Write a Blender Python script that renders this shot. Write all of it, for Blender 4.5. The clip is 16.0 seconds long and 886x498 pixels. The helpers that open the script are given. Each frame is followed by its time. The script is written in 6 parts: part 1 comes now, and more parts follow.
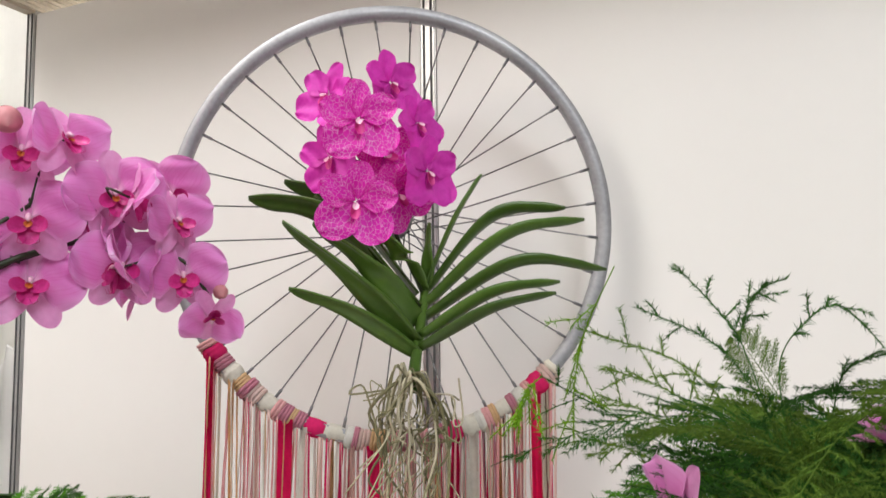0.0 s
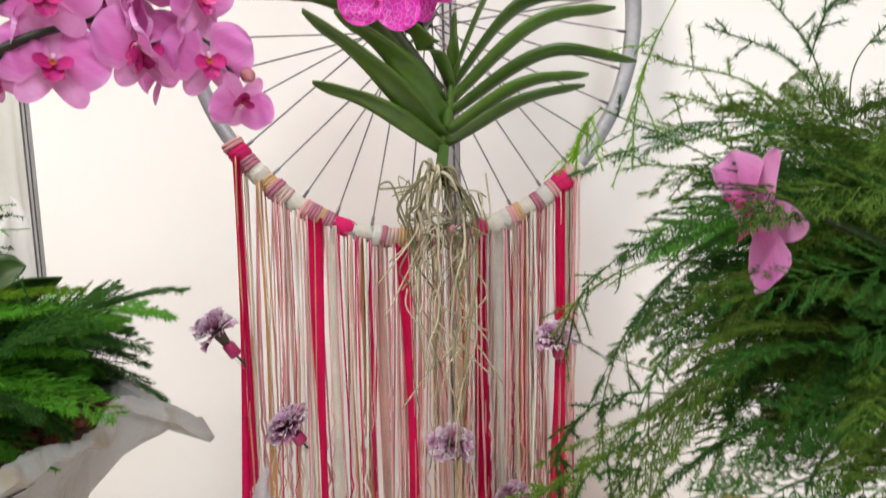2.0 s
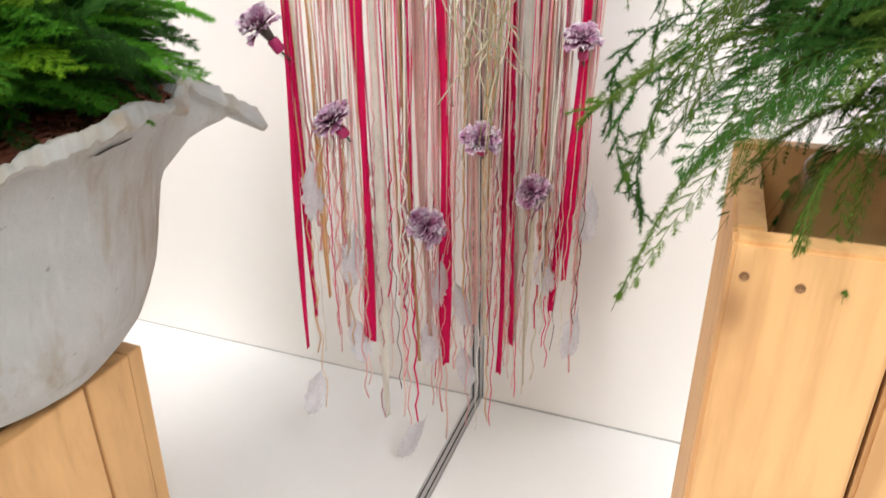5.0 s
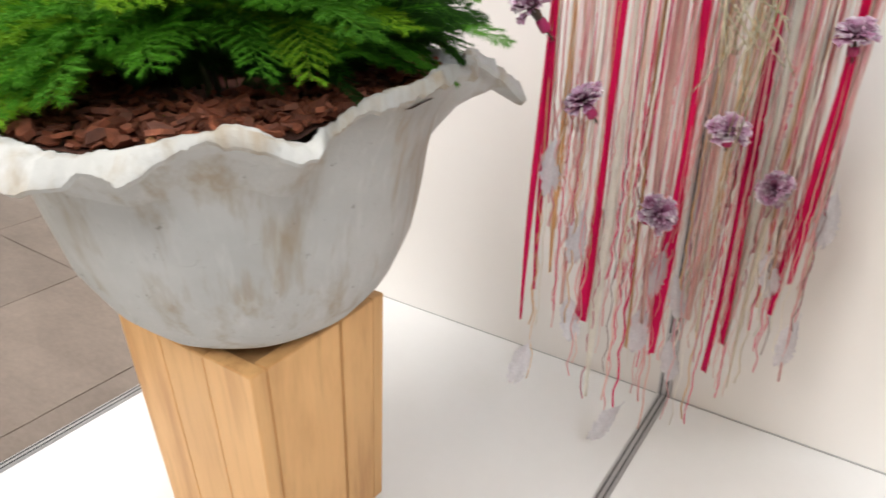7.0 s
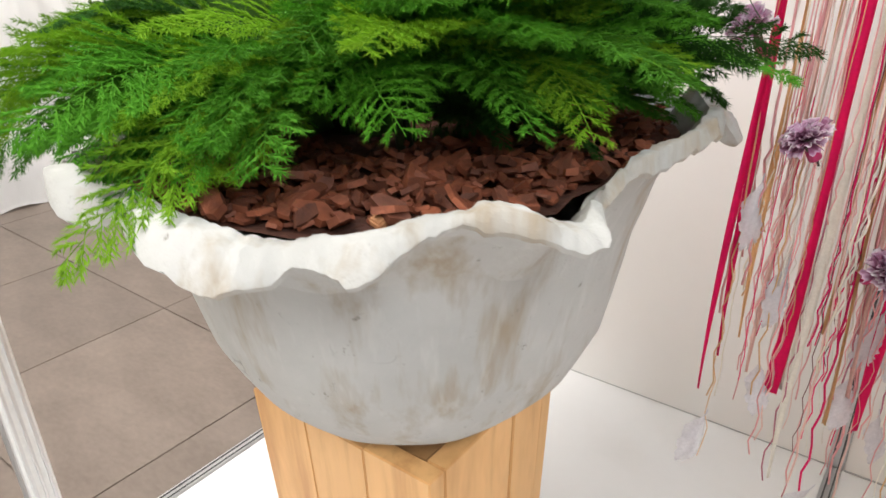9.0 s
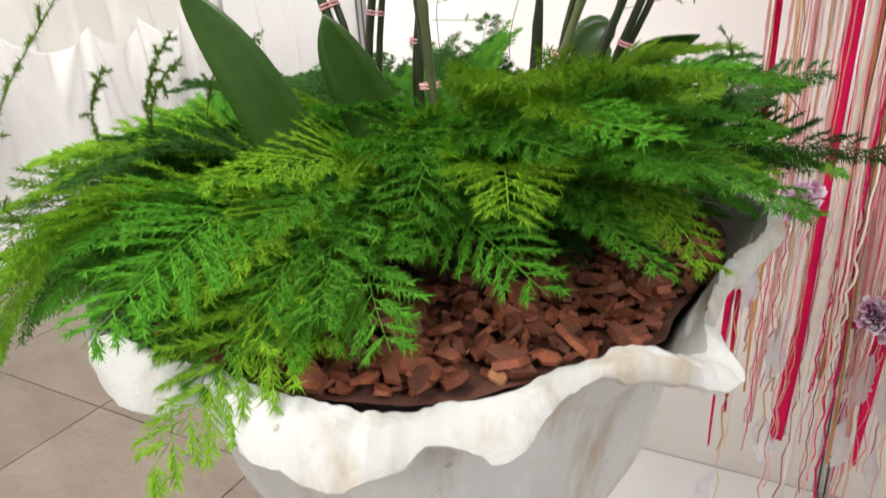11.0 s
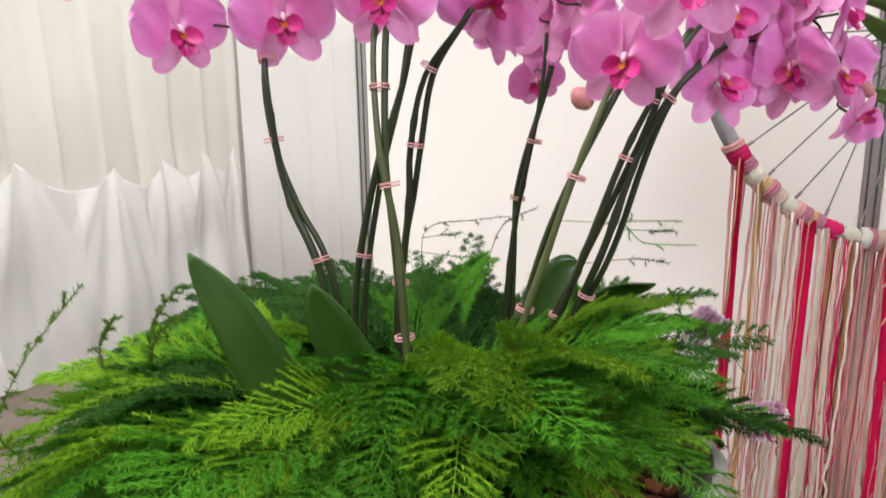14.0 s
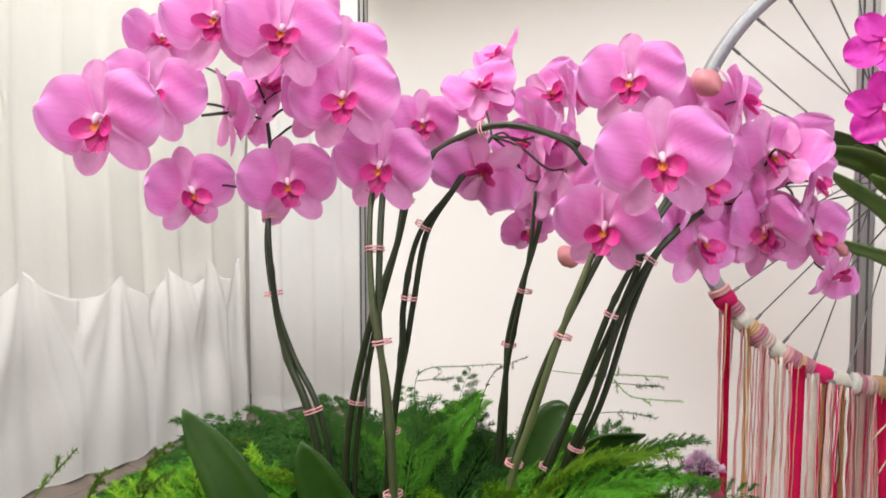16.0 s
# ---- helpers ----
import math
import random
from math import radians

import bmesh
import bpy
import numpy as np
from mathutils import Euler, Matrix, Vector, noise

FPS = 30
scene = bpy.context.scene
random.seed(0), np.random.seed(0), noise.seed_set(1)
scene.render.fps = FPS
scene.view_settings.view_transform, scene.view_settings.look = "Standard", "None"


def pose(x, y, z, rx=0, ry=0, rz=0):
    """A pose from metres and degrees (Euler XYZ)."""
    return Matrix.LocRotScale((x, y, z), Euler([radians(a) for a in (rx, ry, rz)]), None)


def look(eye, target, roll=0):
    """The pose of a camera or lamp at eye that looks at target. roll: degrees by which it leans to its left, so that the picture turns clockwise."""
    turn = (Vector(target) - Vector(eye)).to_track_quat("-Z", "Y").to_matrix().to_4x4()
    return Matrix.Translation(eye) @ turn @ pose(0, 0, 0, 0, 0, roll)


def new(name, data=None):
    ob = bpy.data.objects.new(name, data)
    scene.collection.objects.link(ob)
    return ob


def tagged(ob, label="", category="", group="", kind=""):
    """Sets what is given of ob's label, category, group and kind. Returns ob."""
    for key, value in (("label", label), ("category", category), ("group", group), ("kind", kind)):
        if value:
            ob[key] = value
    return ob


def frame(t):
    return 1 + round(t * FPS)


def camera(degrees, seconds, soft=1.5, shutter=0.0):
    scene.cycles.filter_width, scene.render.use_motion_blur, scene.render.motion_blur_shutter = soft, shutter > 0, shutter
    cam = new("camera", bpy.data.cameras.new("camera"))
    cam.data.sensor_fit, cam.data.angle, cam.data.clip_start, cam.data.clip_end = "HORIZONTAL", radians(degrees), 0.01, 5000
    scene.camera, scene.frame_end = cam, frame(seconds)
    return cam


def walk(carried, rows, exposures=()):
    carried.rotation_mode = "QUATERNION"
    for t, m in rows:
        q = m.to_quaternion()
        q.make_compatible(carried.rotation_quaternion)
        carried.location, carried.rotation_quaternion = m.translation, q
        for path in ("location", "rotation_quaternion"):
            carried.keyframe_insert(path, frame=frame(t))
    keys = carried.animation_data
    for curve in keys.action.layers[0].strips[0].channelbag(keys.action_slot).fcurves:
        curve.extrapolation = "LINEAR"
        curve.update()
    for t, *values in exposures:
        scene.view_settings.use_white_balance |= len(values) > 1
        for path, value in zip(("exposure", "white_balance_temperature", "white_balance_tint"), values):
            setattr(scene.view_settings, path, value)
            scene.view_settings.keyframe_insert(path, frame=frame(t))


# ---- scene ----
cam = camera(66.5, 16.0, shutter=0.5)
PATH = [
    (0, (0.441, -1.001, 1.102), (-0.329, 0.837, 1.265), -0.7),
    (0.5, (0.435, -1.002, 1.087), (-0.336, 0.841, 1.185), -1.3),
    (1, (0.429, -0.999, 1.066), (-0.357, 0.84, 1.032), -1.5),
    (1.5, (0.417, -1.002, 1.048), (-0.369, 0.833, 0.926), -1.5),
    (2, (0.402, -1.015, 1.025), (-0.358, 0.817, 0.772), -1.6),
    (2.5, (0.399, -1.037, 1.009), (-0.33, 0.793, 0.663), -1.4),
    (3, (0.398, -1.063, 0.996), (-0.315, 0.745, 0.526), -1.3),
    (3.5, (0.393, -1.079, 0.993), (-0.277, 0.707, 0.395), -0.9),
    (4, (0.383, -1.089, 0.978), (-0.273, 0.652, 0.246), -0.8),
    (4.2, (0.383, -1.094, 0.973), (-0.264, 0.634, 0.201), -0.8),
    (6.3, (0.326, -1.209, 0.91), (-0.498, 0.346, -0.041), -0.2),
    (6.5, (0.313, -1.218, 0.915), (-0.574, 0.322, -0.003), -0.2),
    (7, (0.275, -1.249, 0.926), (-0.743, 0.238, 0.059), -0.2),
    (7.5, (0.233, -1.255, 0.921), (-0.908, 0.146, 0.062), -0.1),
    (8, (0.16, -1.221, 0.919), (-1.07, 0.118, 0.086), -1.9),
    (8.2, (0.137, -1.211, 0.915), (-1.1, 0.123, 0.083), -1.4),
    (10.3, (-0.108, -1.247, 0.966), (-0.981, 0.343, 0.123), -2.9),
    (10.5, (-0.111, -1.243, 0.973), (-1.011, 0.336, 0.136), -3.6),
    (11, (-0.117, -1.246, 0.989), (-1.019, 0.372, 0.235), -3.7),
    (11.5, (-0.12, -1.244, 1.002), (-1.008, 0.418, 0.33), -2.4),
    (12, (-0.114, -1.245, 1.01), (-1.004, 0.436, 0.39), -2.2),
    (12.5, (-0.104, -1.244, 1.019), (-0.948, 0.481, 0.459), -1.9),
    (13, (-0.091, -1.238, 1.06), (-0.946, 0.483, 0.505), -0.3),
    (13.5, (-0.084, -1.244, 1.084), (-0.992, 0.47, 0.595), -0.3),
    (14, (-0.076, -1.252, 1.101), (-1.029, 0.461, 0.707), -0.9),
    (14.5, (-0.069, -1.261, 1.116), (-1.059, 0.451, 0.815), -0.8),
    (15, (-0.063, -1.267, 1.131), (-1.075, 0.442, 0.904), -0.3),
    (15.5, (-0.058, -1.265, 1.143), (-1.067, 0.453, 0.968), -0.3),
    (16, (-0.058, -1.261, 1.151), (-1.035, 0.482, 1.059), -0.1),
]
# the clip brightens as it tilts down to the fringe and settles again
EXPOSURES = [(0.0, -0.86), (1.5, -0.68), (3.0, -0.34), (4.2, -0.22), (6.3, -0.50), (8.2, -0.44), (10.3, -0.34), (12.0, -0.46), (14.0, -0.64), (16.0, -0.68)]
walk(cam, [(t, look(eye, target, roll)) for t, eye, target, roll in PATH], exposures=EXPOSURES)

# ---- world and light ----
world = bpy.data.worlds.new("hall_air")
scene.world = world
world.use_nodes = True
world.node_tree.nodes["Background"].inputs[0].default_value = (0.95, 0.97, 1.0, 1)
world.node_tree.nodes["Background"].inputs[1].default_value = 0.25


def area_lamp(name, eye, target, sx, sy, watts, colour):
    d = bpy.data.lights.new(name, "AREA")
    d.shape, d.size, d.size_y, d.energy, d.color = "RECTANGLE", sx, sy, watts, colour
    ob = new(name, d)
    ob.matrix_world = look(eye, target)
    return ob


area_lamp("hall_lamp_over", (-1.0, -1.30, 4.2), (-0.4, -0.60, 0.2), 2.0, 1.2, 106, (1.0, 0.985, 0.955))
area_lamp("hall_lamp_front", (-1.5, -4.2, 3.7), (0.0, 0.0, 0.7), 2.6, 1.6, 130, (1.0, 0.91, 0.81))
# added fill aimed at the curtain, no fixture of the hall
area_lamp("hall_lamp_left", (-1.1, 1.2, 3.2), (-3.2, 0.8, 0.5), 1.8, 1.2, 160, (1.0, 0.98, 0.94))
area_lamp("hall_lamp_right", (2.3, -2.5, 3.3), (0.2, -0.2, 0.7), 1.2, 1.2, 132, (0.92, 0.965, 1.0))
# second added fill that brightens the curtain from the aisle side
area_lamp("hall_lamp_aisle", (-1.5, -2.2, 4.2), (-3.1, -0.6, 0.5), 2.2, 2.2, 180, (1.0, 0.985, 0.96))


# ---- materials ----
def nodes_of(name):
    m = bpy.data.materials.new(name)
    m.use_nodes = True
    nt = m.node_tree
    return m, nt, nt.nodes["Principled BSDF"]


def ramp(nt, fac, stops):
    r = nt.nodes.new("ShaderNodeValToRGB")
    while len(r.color_ramp.elements) < len(stops):
        r.color_ramp.elements.new(0.5)
    for e, (p, c) in zip(r.color_ramp.elements, stops):
        e.position, e.color = p, (*c, 1)
    nt.links.new(fac, r.inputs[0])
    return r.outputs[0]


def noise_out(nt, scale, detail=4.0, rough=0.55, coords="Object", stretch=(1, 1, 1)):
    tc = nt.nodes.new("ShaderNodeTexCoord")
    mp = nt.nodes.new("ShaderNodeMapping")
    mp.inputs["Scale"].default_value = stretch
    n = nt.nodes.new("ShaderNodeTexNoise")
    n.inputs["Scale"].default_value, n.inputs["Detail"].default_value, n.inputs["Roughness"].default_value = scale, detail, rough
    nt.links.new(tc.outputs[coords], mp.inputs[0])
    nt.links.new(mp.outputs[0], n.inputs["Vector"])
    return n.outputs["Fac"]


def mixed(nt, fac, a, b, kind="MIX"):
    m = nt.nodes.new("ShaderNodeMix")
    m.data_type, m.blend_type = "RGBA", kind
    for sock, v in ((m.inputs[0], fac), (m.inputs[6], a), (m.inputs[7], b)):
        if isinstance(v, (int, float)):
            sock.default_value = v
        elif isinstance(v, tuple):
            sock.default_value = (*v, 1)
        else:
            nt.links.new(v, sock)
    return m.outputs[2]


def bump(nt, bs, height, strength, dist):
    b = nt.nodes.new("ShaderNodeBump")
    b.inputs["Strength"].default_value, b.inputs["Distance"].default_value = strength, dist
    nt.links.new(height, b.inputs["Height"])
    nt.links.new(b.outputs[0], bs.inputs["Normal"])


def surface(name, c1, c2, scale=8.0, rough=0.6, metal=0.0, fine=90.0, bumps=0.15, stretch=(1, 1, 1), vary=0.0, translucent=0.0, dist=0.002, grain=0.25):
    """Two colours mixed by a large and a fine noise, with relief; vary: change of value from object to object."""
    m, nt, bs = nodes_of(name)
    a = noise_out(nt, scale, 5, 0.6, stretch=stretch)
    f = noise_out(nt, fine, 3, 0.6, stretch=stretch)
    col = ramp(nt, a, [(0.3, c1), (0.7, c2)])
    col = mixed(nt, grain, col, ramp(nt, f, [(0.25, tuple(v * 0.7 for v in c1)), (0.75, tuple(min(1, v * 1.2) for v in c2))]))
    if vary:
        oi = nt.nodes.new("ShaderNodeObjectInfo")
        hs = nt.nodes.new("ShaderNodeHueSaturation")
        mr = nt.nodes.new("ShaderNodeMapRange")
        mr.inputs[3].default_value, mr.inputs[4].default_value = 1 - vary, 1 + vary
        nt.links.new(oi.outputs["Random"], mr.inputs[0])
        nt.links.new(mr.outputs[0], hs.inputs["Value"])
        nt.links.new(col, hs.inputs["Color"])
        col = hs.outputs[0]
    nt.links.new(col, bs.inputs["Base Color"])
    bs.inputs["Roughness"].default_value, bs.inputs["Metallic"].default_value = rough, metal
    if bumps:
        bump(nt, bs, f, bumps, dist)
    if translucent:
        see_through(nt, bs, col, translucent)
    return m


def see_through(nt, bs, col, amount):
    tr = nt.nodes.new("ShaderNodeBsdfTranslucent")
    mx = nt.nodes.new("ShaderNodeMixShader")
    mx.inputs[0].default_value = amount
    nt.links.new(col, tr.inputs[0])
    nt.links.new(bs.outputs[0], mx.inputs[1])
    nt.links.new(tr.outputs[0], mx.inputs[2])
    nt.links.new(mx.outputs[0], nt.nodes["Material Output"].inputs[0])


M_WALL = surface("white_laminate", (0.82, 0.80, 0.778), (0.84, 0.823, 0.805), 0.8, 0.42, 0, 30, 0.0, grain=0.02)
M_FLOOR = surface("white_platform_board", (0.69, 0.685, 0.68), (0.74, 0.74, 0.74), 1.5, 0.35, 0, 40, 0.0, grain=0.03)
M_ALU = surface("brushed_aluminium", (0.50, 0.50, 0.51), (0.62, 0.62, 0.63), 6, 0.36, 0.9, 200, 0.08, (1, 1, 0.05))
M_GAP = surface("grey_gap", (0.34, 0.34, 0.34), (0.46, 0.46, 0.45), 8, 0.7)
M_GROOVE = surface("dark_groove", (0.05, 0.05, 0.055), (0.09, 0.09, 0.09), 8, 0.7)
M_POST = surface("white_coated_profile", (0.72, 0.72, 0.71), (0.80, 0.80, 0.79), 6, 0.4, 0.1, 120, 0.04)
M_LATTICE = surface("cream_lattice", (0.70, 0.62, 0.50), (0.80, 0.73, 0.62), 10, 0.6)
M_STONE = surface("brown_grey_stone_tile", (0.112, 0.086, 0.070), (0.195, 0.155, 0.130), 3.5, 0.42, 0, 40, 0.08, (1, 2.2, 1), 0.06)
M_GROUT = surface("dark_grout", (0.10, 0.082, 0.068), (0.14, 0.118, 0.10), 9, 0.9)
M_HALL = surface("hall_plaster", (0.62, 0.61, 0.59), (0.70, 0.69, 0.67), 2, 0.8)
M_CURTAIN = surface("cream_satin_drape", (0.85, 0.83, 0.79), (0.89, 0.875, 0.85), 2, 0.62, 0, 130, 0.06, (1, 1, 0.15), 0, 0.30, grain=0.06)
M_SHEER = surface("white_sheer_drape", (0.88, 0.87, 0.86), (0.91, 0.90, 0.89), 2, 0.75, 0, 130, 0.06, (1, 1, 0.15), 0, 0.30, grain=0.06)
M_BARK = surface("red_bark", (0.085, 0.022, 0.011), (0.26, 0.075, 0.033), 30, 0.7, 0, 160, 0.5, (1, 1, 1), 0.5, 0, 0.003)
M_BARKPALE = surface("split_bark_wood", (0.30, 0.12, 0.05), (0.48, 0.24, 0.11), 40, 0.8, 0, 200, 0.5, (1, 6, 1))
M_SOIL = surface("dark_bark_mulch", (0.050, 0.017, 0.010), (0.120, 0.040, 0.022), 25, 0.95, 0, 120, 0.6, dist=0.006)
M_STALK = surface("dark_green_stalk", (0.012, 0.016, 0.008), (0.040, 0.055, 0.020), 18, 0.45, 0, 90, 0.1, (1, 1, 0.4), 0.3)
M_STALKLIGHT = surface("olive_green_stalk", (0.045, 0.055, 0.022), (0.105, 0.125, 0.050), 18, 0.42, 0, 90, 0.1, (1, 1, 0.4), 0.3)
M_CLIP = surface("pink_tie", (0.70, 0.30, 0.33), (0.82, 0.42, 0.45), 30, 0.6)
M_ORCHLEAF = surface("orchid_leaf", (0.024, 0.064, 0.012), (0.050, 0.114, 0.020), 7, 0.32, 0, 60, 0.05, (1, 1, 1), 0.15, 0.12)
M_VLEAF = surface("strap_leaf", (0.034, 0.088, 0.012), (0.095, 0.180, 0.023), 6, 0.36, 0, 70, 0.06, (1, 1, 1), 0.3, 0.08)
M_ROOT = surface("pale_aerial_root", (0.40, 0.36, 0.23), (0.64, 0.58, 0.43), 12, 0.75, 0, 120, 0.15, (1, 1, 1), 0.2)
M_ROOTOLD = surface("olive_aerial_root", (0.105, 0.098, 0.042), (0.28, 0.26, 0.14), 14, 0.8, 0, 120, 0.15, (1, 1, 1), 0.3)
M_RIM = surface("worn_grey_rim", (0.30, 0.30, 0.32), (0.46, 0.46, 0.48), 14, 0.5, 0.45, 160, 0.12)
M_HUB = surface("dull_steel", (0.30, 0.30, 0.31), (0.44, 0.44, 0.45), 30, 0.38, 0.85)
M_SPOKE = surface("steel_spoke", (0.16, 0.16, 0.17), (0.30, 0.30, 0.31), 30, 0.38, 0.7, 120, 0)
M_FEATHER = surface("grey_white_feather", (0.62, 0.61, 0.65), (0.76, 0.75, 0.79), 40, 0.85, 0, 200, 0.1, (1, 1, 1), 0.06, 0.5)
M_CALYX = surface("dark_calyx", (0.035, 0.02, 0.02), (0.07, 0.045, 0.03), 30, 0.6)
M_CAP = surface("magenta_tube_cap", (0.33, 0.010, 0.085), (0.42, 0.02, 0.12), 20, 0.35)


def cloth(name, c, translucent=0.40):
    return surface(name, tuple(v * 0.88 for v in c), tuple(min(1, v * 1.08) for v in c), 25, 0.85, 0, 260, 0.2, (1, 1, 1), 0.08, translucent)


CLOTH = {
    "crimson": cloth("crimson_jersey", (0.84, 0.016, 0.175)),
    "cream": cloth("cream_lace", (0.88, 0.82, 0.71)),
    "mustard": cloth("mustard_yarn", (0.77, 0.52, 0.29)),
    "mauve": cloth("mauve_yarn", (0.60, 0.24, 0.32)),
    "rose": cloth("dusty_rose_yarn", (0.86, 0.46, 0.47)),
    "blush": cloth("blush_satin", (0.88, 0.64, 0.59)),
    "dark": cloth("dark_plum_thread", (0.22, 0.11, 0.11)),
    "ivory": cloth("ivory_ribbon", (0.90, 0.87, 0.80)),
}


def wood_material(name, light, dark):
    m, nt, bs = nodes_of(name)
    g = noise_out(nt, 3.2, 6, 0.6, "Object", (9, 9, 0.7))
    k = noise_out(nt, 5.0, 2, 0.5, "Object", (1, 1, 0.6))
    col = mixed(nt, 0.35, ramp(nt, g, [(0.32, dark), (0.5, light), (0.7, tuple(min(1, v * 1.12) for v in light))]), ramp(nt, k, [(0.35, light), (0.75, dark)]))
    vo = nt.nodes.new("ShaderNodeTexVoronoi")
    tc = nt.nodes.new("ShaderNodeTexCoord")
    mp = nt.nodes.new("ShaderNodeMapping")
    mp.inputs["Scale"].default_value = (7.5, 7.5, 4.0)
    nt.links.new(tc.outputs["Object"], mp.inputs[0])
    nt.links.new(mp.outputs[0], vo.inputs["Vector"])
    vo.inputs["Scale"].default_value = 1.0
    col = mixed(nt, ramp(nt, vo.outputs["Distance"], [(0.04, (0.8, 0.8, 0.8)), (0.10, (0.25, 0.25, 0.25)), (0.20, (0, 0, 0))]), col, (0.20, 0.085, 0.028))
    st = noise_out(nt, 14.0, 4, 0.65, "Object", (1, 1, 0.25))
    col = mixed(nt, ramp(nt, st, [(0.52, (0, 0, 0)), (0.75, (0.5, 0.5, 0.5))]), col, dark)
    oi = nt.nodes.new("ShaderNodeObjectInfo")
    mr = nt.nodes.new("ShaderNodeMapRange")
    mr.inputs[3].default_value, mr.inputs[4].default_value = 0.88, 1.1
    nt.links.new(oi.outputs["Random"], mr.inputs[0])
    hs = nt.nodes.new("ShaderNodeHueSaturation")
    nt.links.new(mr.outputs[0], hs.inputs["Value"])
    nt.links.new(col, hs.inputs["Color"])
    nt.links.new(hs.outputs[0], bs.inputs["Base Color"])
    bs.inputs["Roughness"].default_value = 0.5
    bump(nt, bs, g, 0.12, 0.002)
    return m


M_WOOD = wood_material("honey_pine", (0.69, 0.405, 0.172), (0.45, 0.222, 0.080))
M_KNOT = surface("worn_brown_hole", (0.16, 0.075, 0.028), (0.28, 0.14, 0.06), 60, 0.8)
# darker copy of the pine: shade inside the boxes put into the colour
M_WOODSHADE = wood_material("shaded_pine_inside", (0.50, 0.28, 0.12), (0.33, 0.16, 0.06))


def concrete_material():
    m, nt, bs = nodes_of("cast_concrete")
    a = noise_out(nt, 4, 6, 0.6)
    s = noise_out(nt, 5.5, 4, 0.6, "Object", (4.0, 4.0, 0.45))
    s2 = noise_out(nt, 11, 3, 0.6, "Object", (5.0, 5.0, 0.30))
    f = noise_out(nt, 70, 4, 0.65)
    col = ramp(nt, a, [(0.3, (0.37, 0.368, 0.355)), (0.7, (0.51, 0.507, 0.495))])
    col = mixed(nt, ramp(nt, s, [(0.50, (0, 0, 0)), (0.68, (0.8, 0.8, 0.8))]), col, (0.30, 0.235, 0.155))
    col = mixed(nt, ramp(nt, s2, [(0.56, (0, 0, 0)), (0.74, (0.3, 0.3, 0.3))]), col, (0.60, 0.60, 0.58))
    col = mixed(nt, ramp(nt, f, [(0.66, (0, 0, 0)), (0.74, (0.7, 0.7, 0.7))]), col, (0.16, 0.145, 0.12))
    c = noise_out(nt, 13, 3, 0.5)
    c2 = noise_out(nt, 6, 2, 0.5, "Object", (1, 1, 1.7))
    crack = mixed(nt, 1.0, ramp(nt, c, [(0.488, (0, 0, 0)), (0.5, (0.5, 0.5, 0.5)), (0.512, (0, 0, 0))]), ramp(nt, c2, [(0.58, (0, 0, 0)), (0.66, (1, 1, 1))]), "MULTIPLY")
    col = mixed(nt, crack, col, (0.09, 0.085, 0.075))
    nt.links.new(col, bs.inputs["Base Color"])
    bs.inputs["Roughness"].default_value = 0.78
    bump(nt, bs, mixed(nt, 0.4, f, noise_out(nt, 26, 5, 0.65)), 0.5, 0.006)
    return m


M_CONC = concrete_material()


def fern_material(name, c1, c2):
    m, nt, bs = nodes_of(name)
    g = nt.nodes.new("ShaderNodeNewGeometry")
    oi = nt.nodes.new("ShaderNodeObjectInfo")
    col = ramp(nt, g.outputs["Random Per Island"], [(0.0, c1), (1.0, c2)])
    mr = nt.nodes.new("ShaderNodeMapRange")
    mr.inputs[3].default_value, mr.inputs[4].default_value = 0.75, 1.3
    nt.links.new(oi.outputs["Random"], mr.inputs[0])
    hs = nt.nodes.new("ShaderNodeHueSaturation")
    nt.links.new(mr.outputs[0], hs.inputs["Value"])
    nt.links.new(col, hs.inputs["Color"])
    nt.links.new(hs.outputs[0], bs.inputs["Base Color"])
    bs.inputs["Roughness"].default_value = 0.75
    bs.inputs["Specular IOR Level"].default_value = 0.2
    see_through(nt, bs, hs.outputs[0], 0.28)
    return m


M_FERN = {
    "mid": fern_material("fern_green", (0.062, 0.225, 0.014), (0.098, 0.305, 0.020)),
    "light": fern_material("young_fern_green", (0.145, 0.31, 0.013), (0.21, 0.40, 0.020)),
    # dark green; also carries the shade at the planter fern's back and heart
    "dark": fern_material("dark_shaded_fern_green", (0.021, 0.078, 0.010), (0.036, 0.118, 0.015)),
    "sage": fern_material("grey_fern_green", (0.060, 0.125, 0.014), (0.135, 0.225, 0.030)),
}


def uv_xy(nt):
    tc = nt.nodes.new("ShaderNodeTexCoord")
    sp = nt.nodes.new("ShaderNodeSeparateXYZ")
    nt.links.new(tc.outputs["UV"], sp.inputs[0])
    return tc, sp.outputs[0], sp.outputs[1]


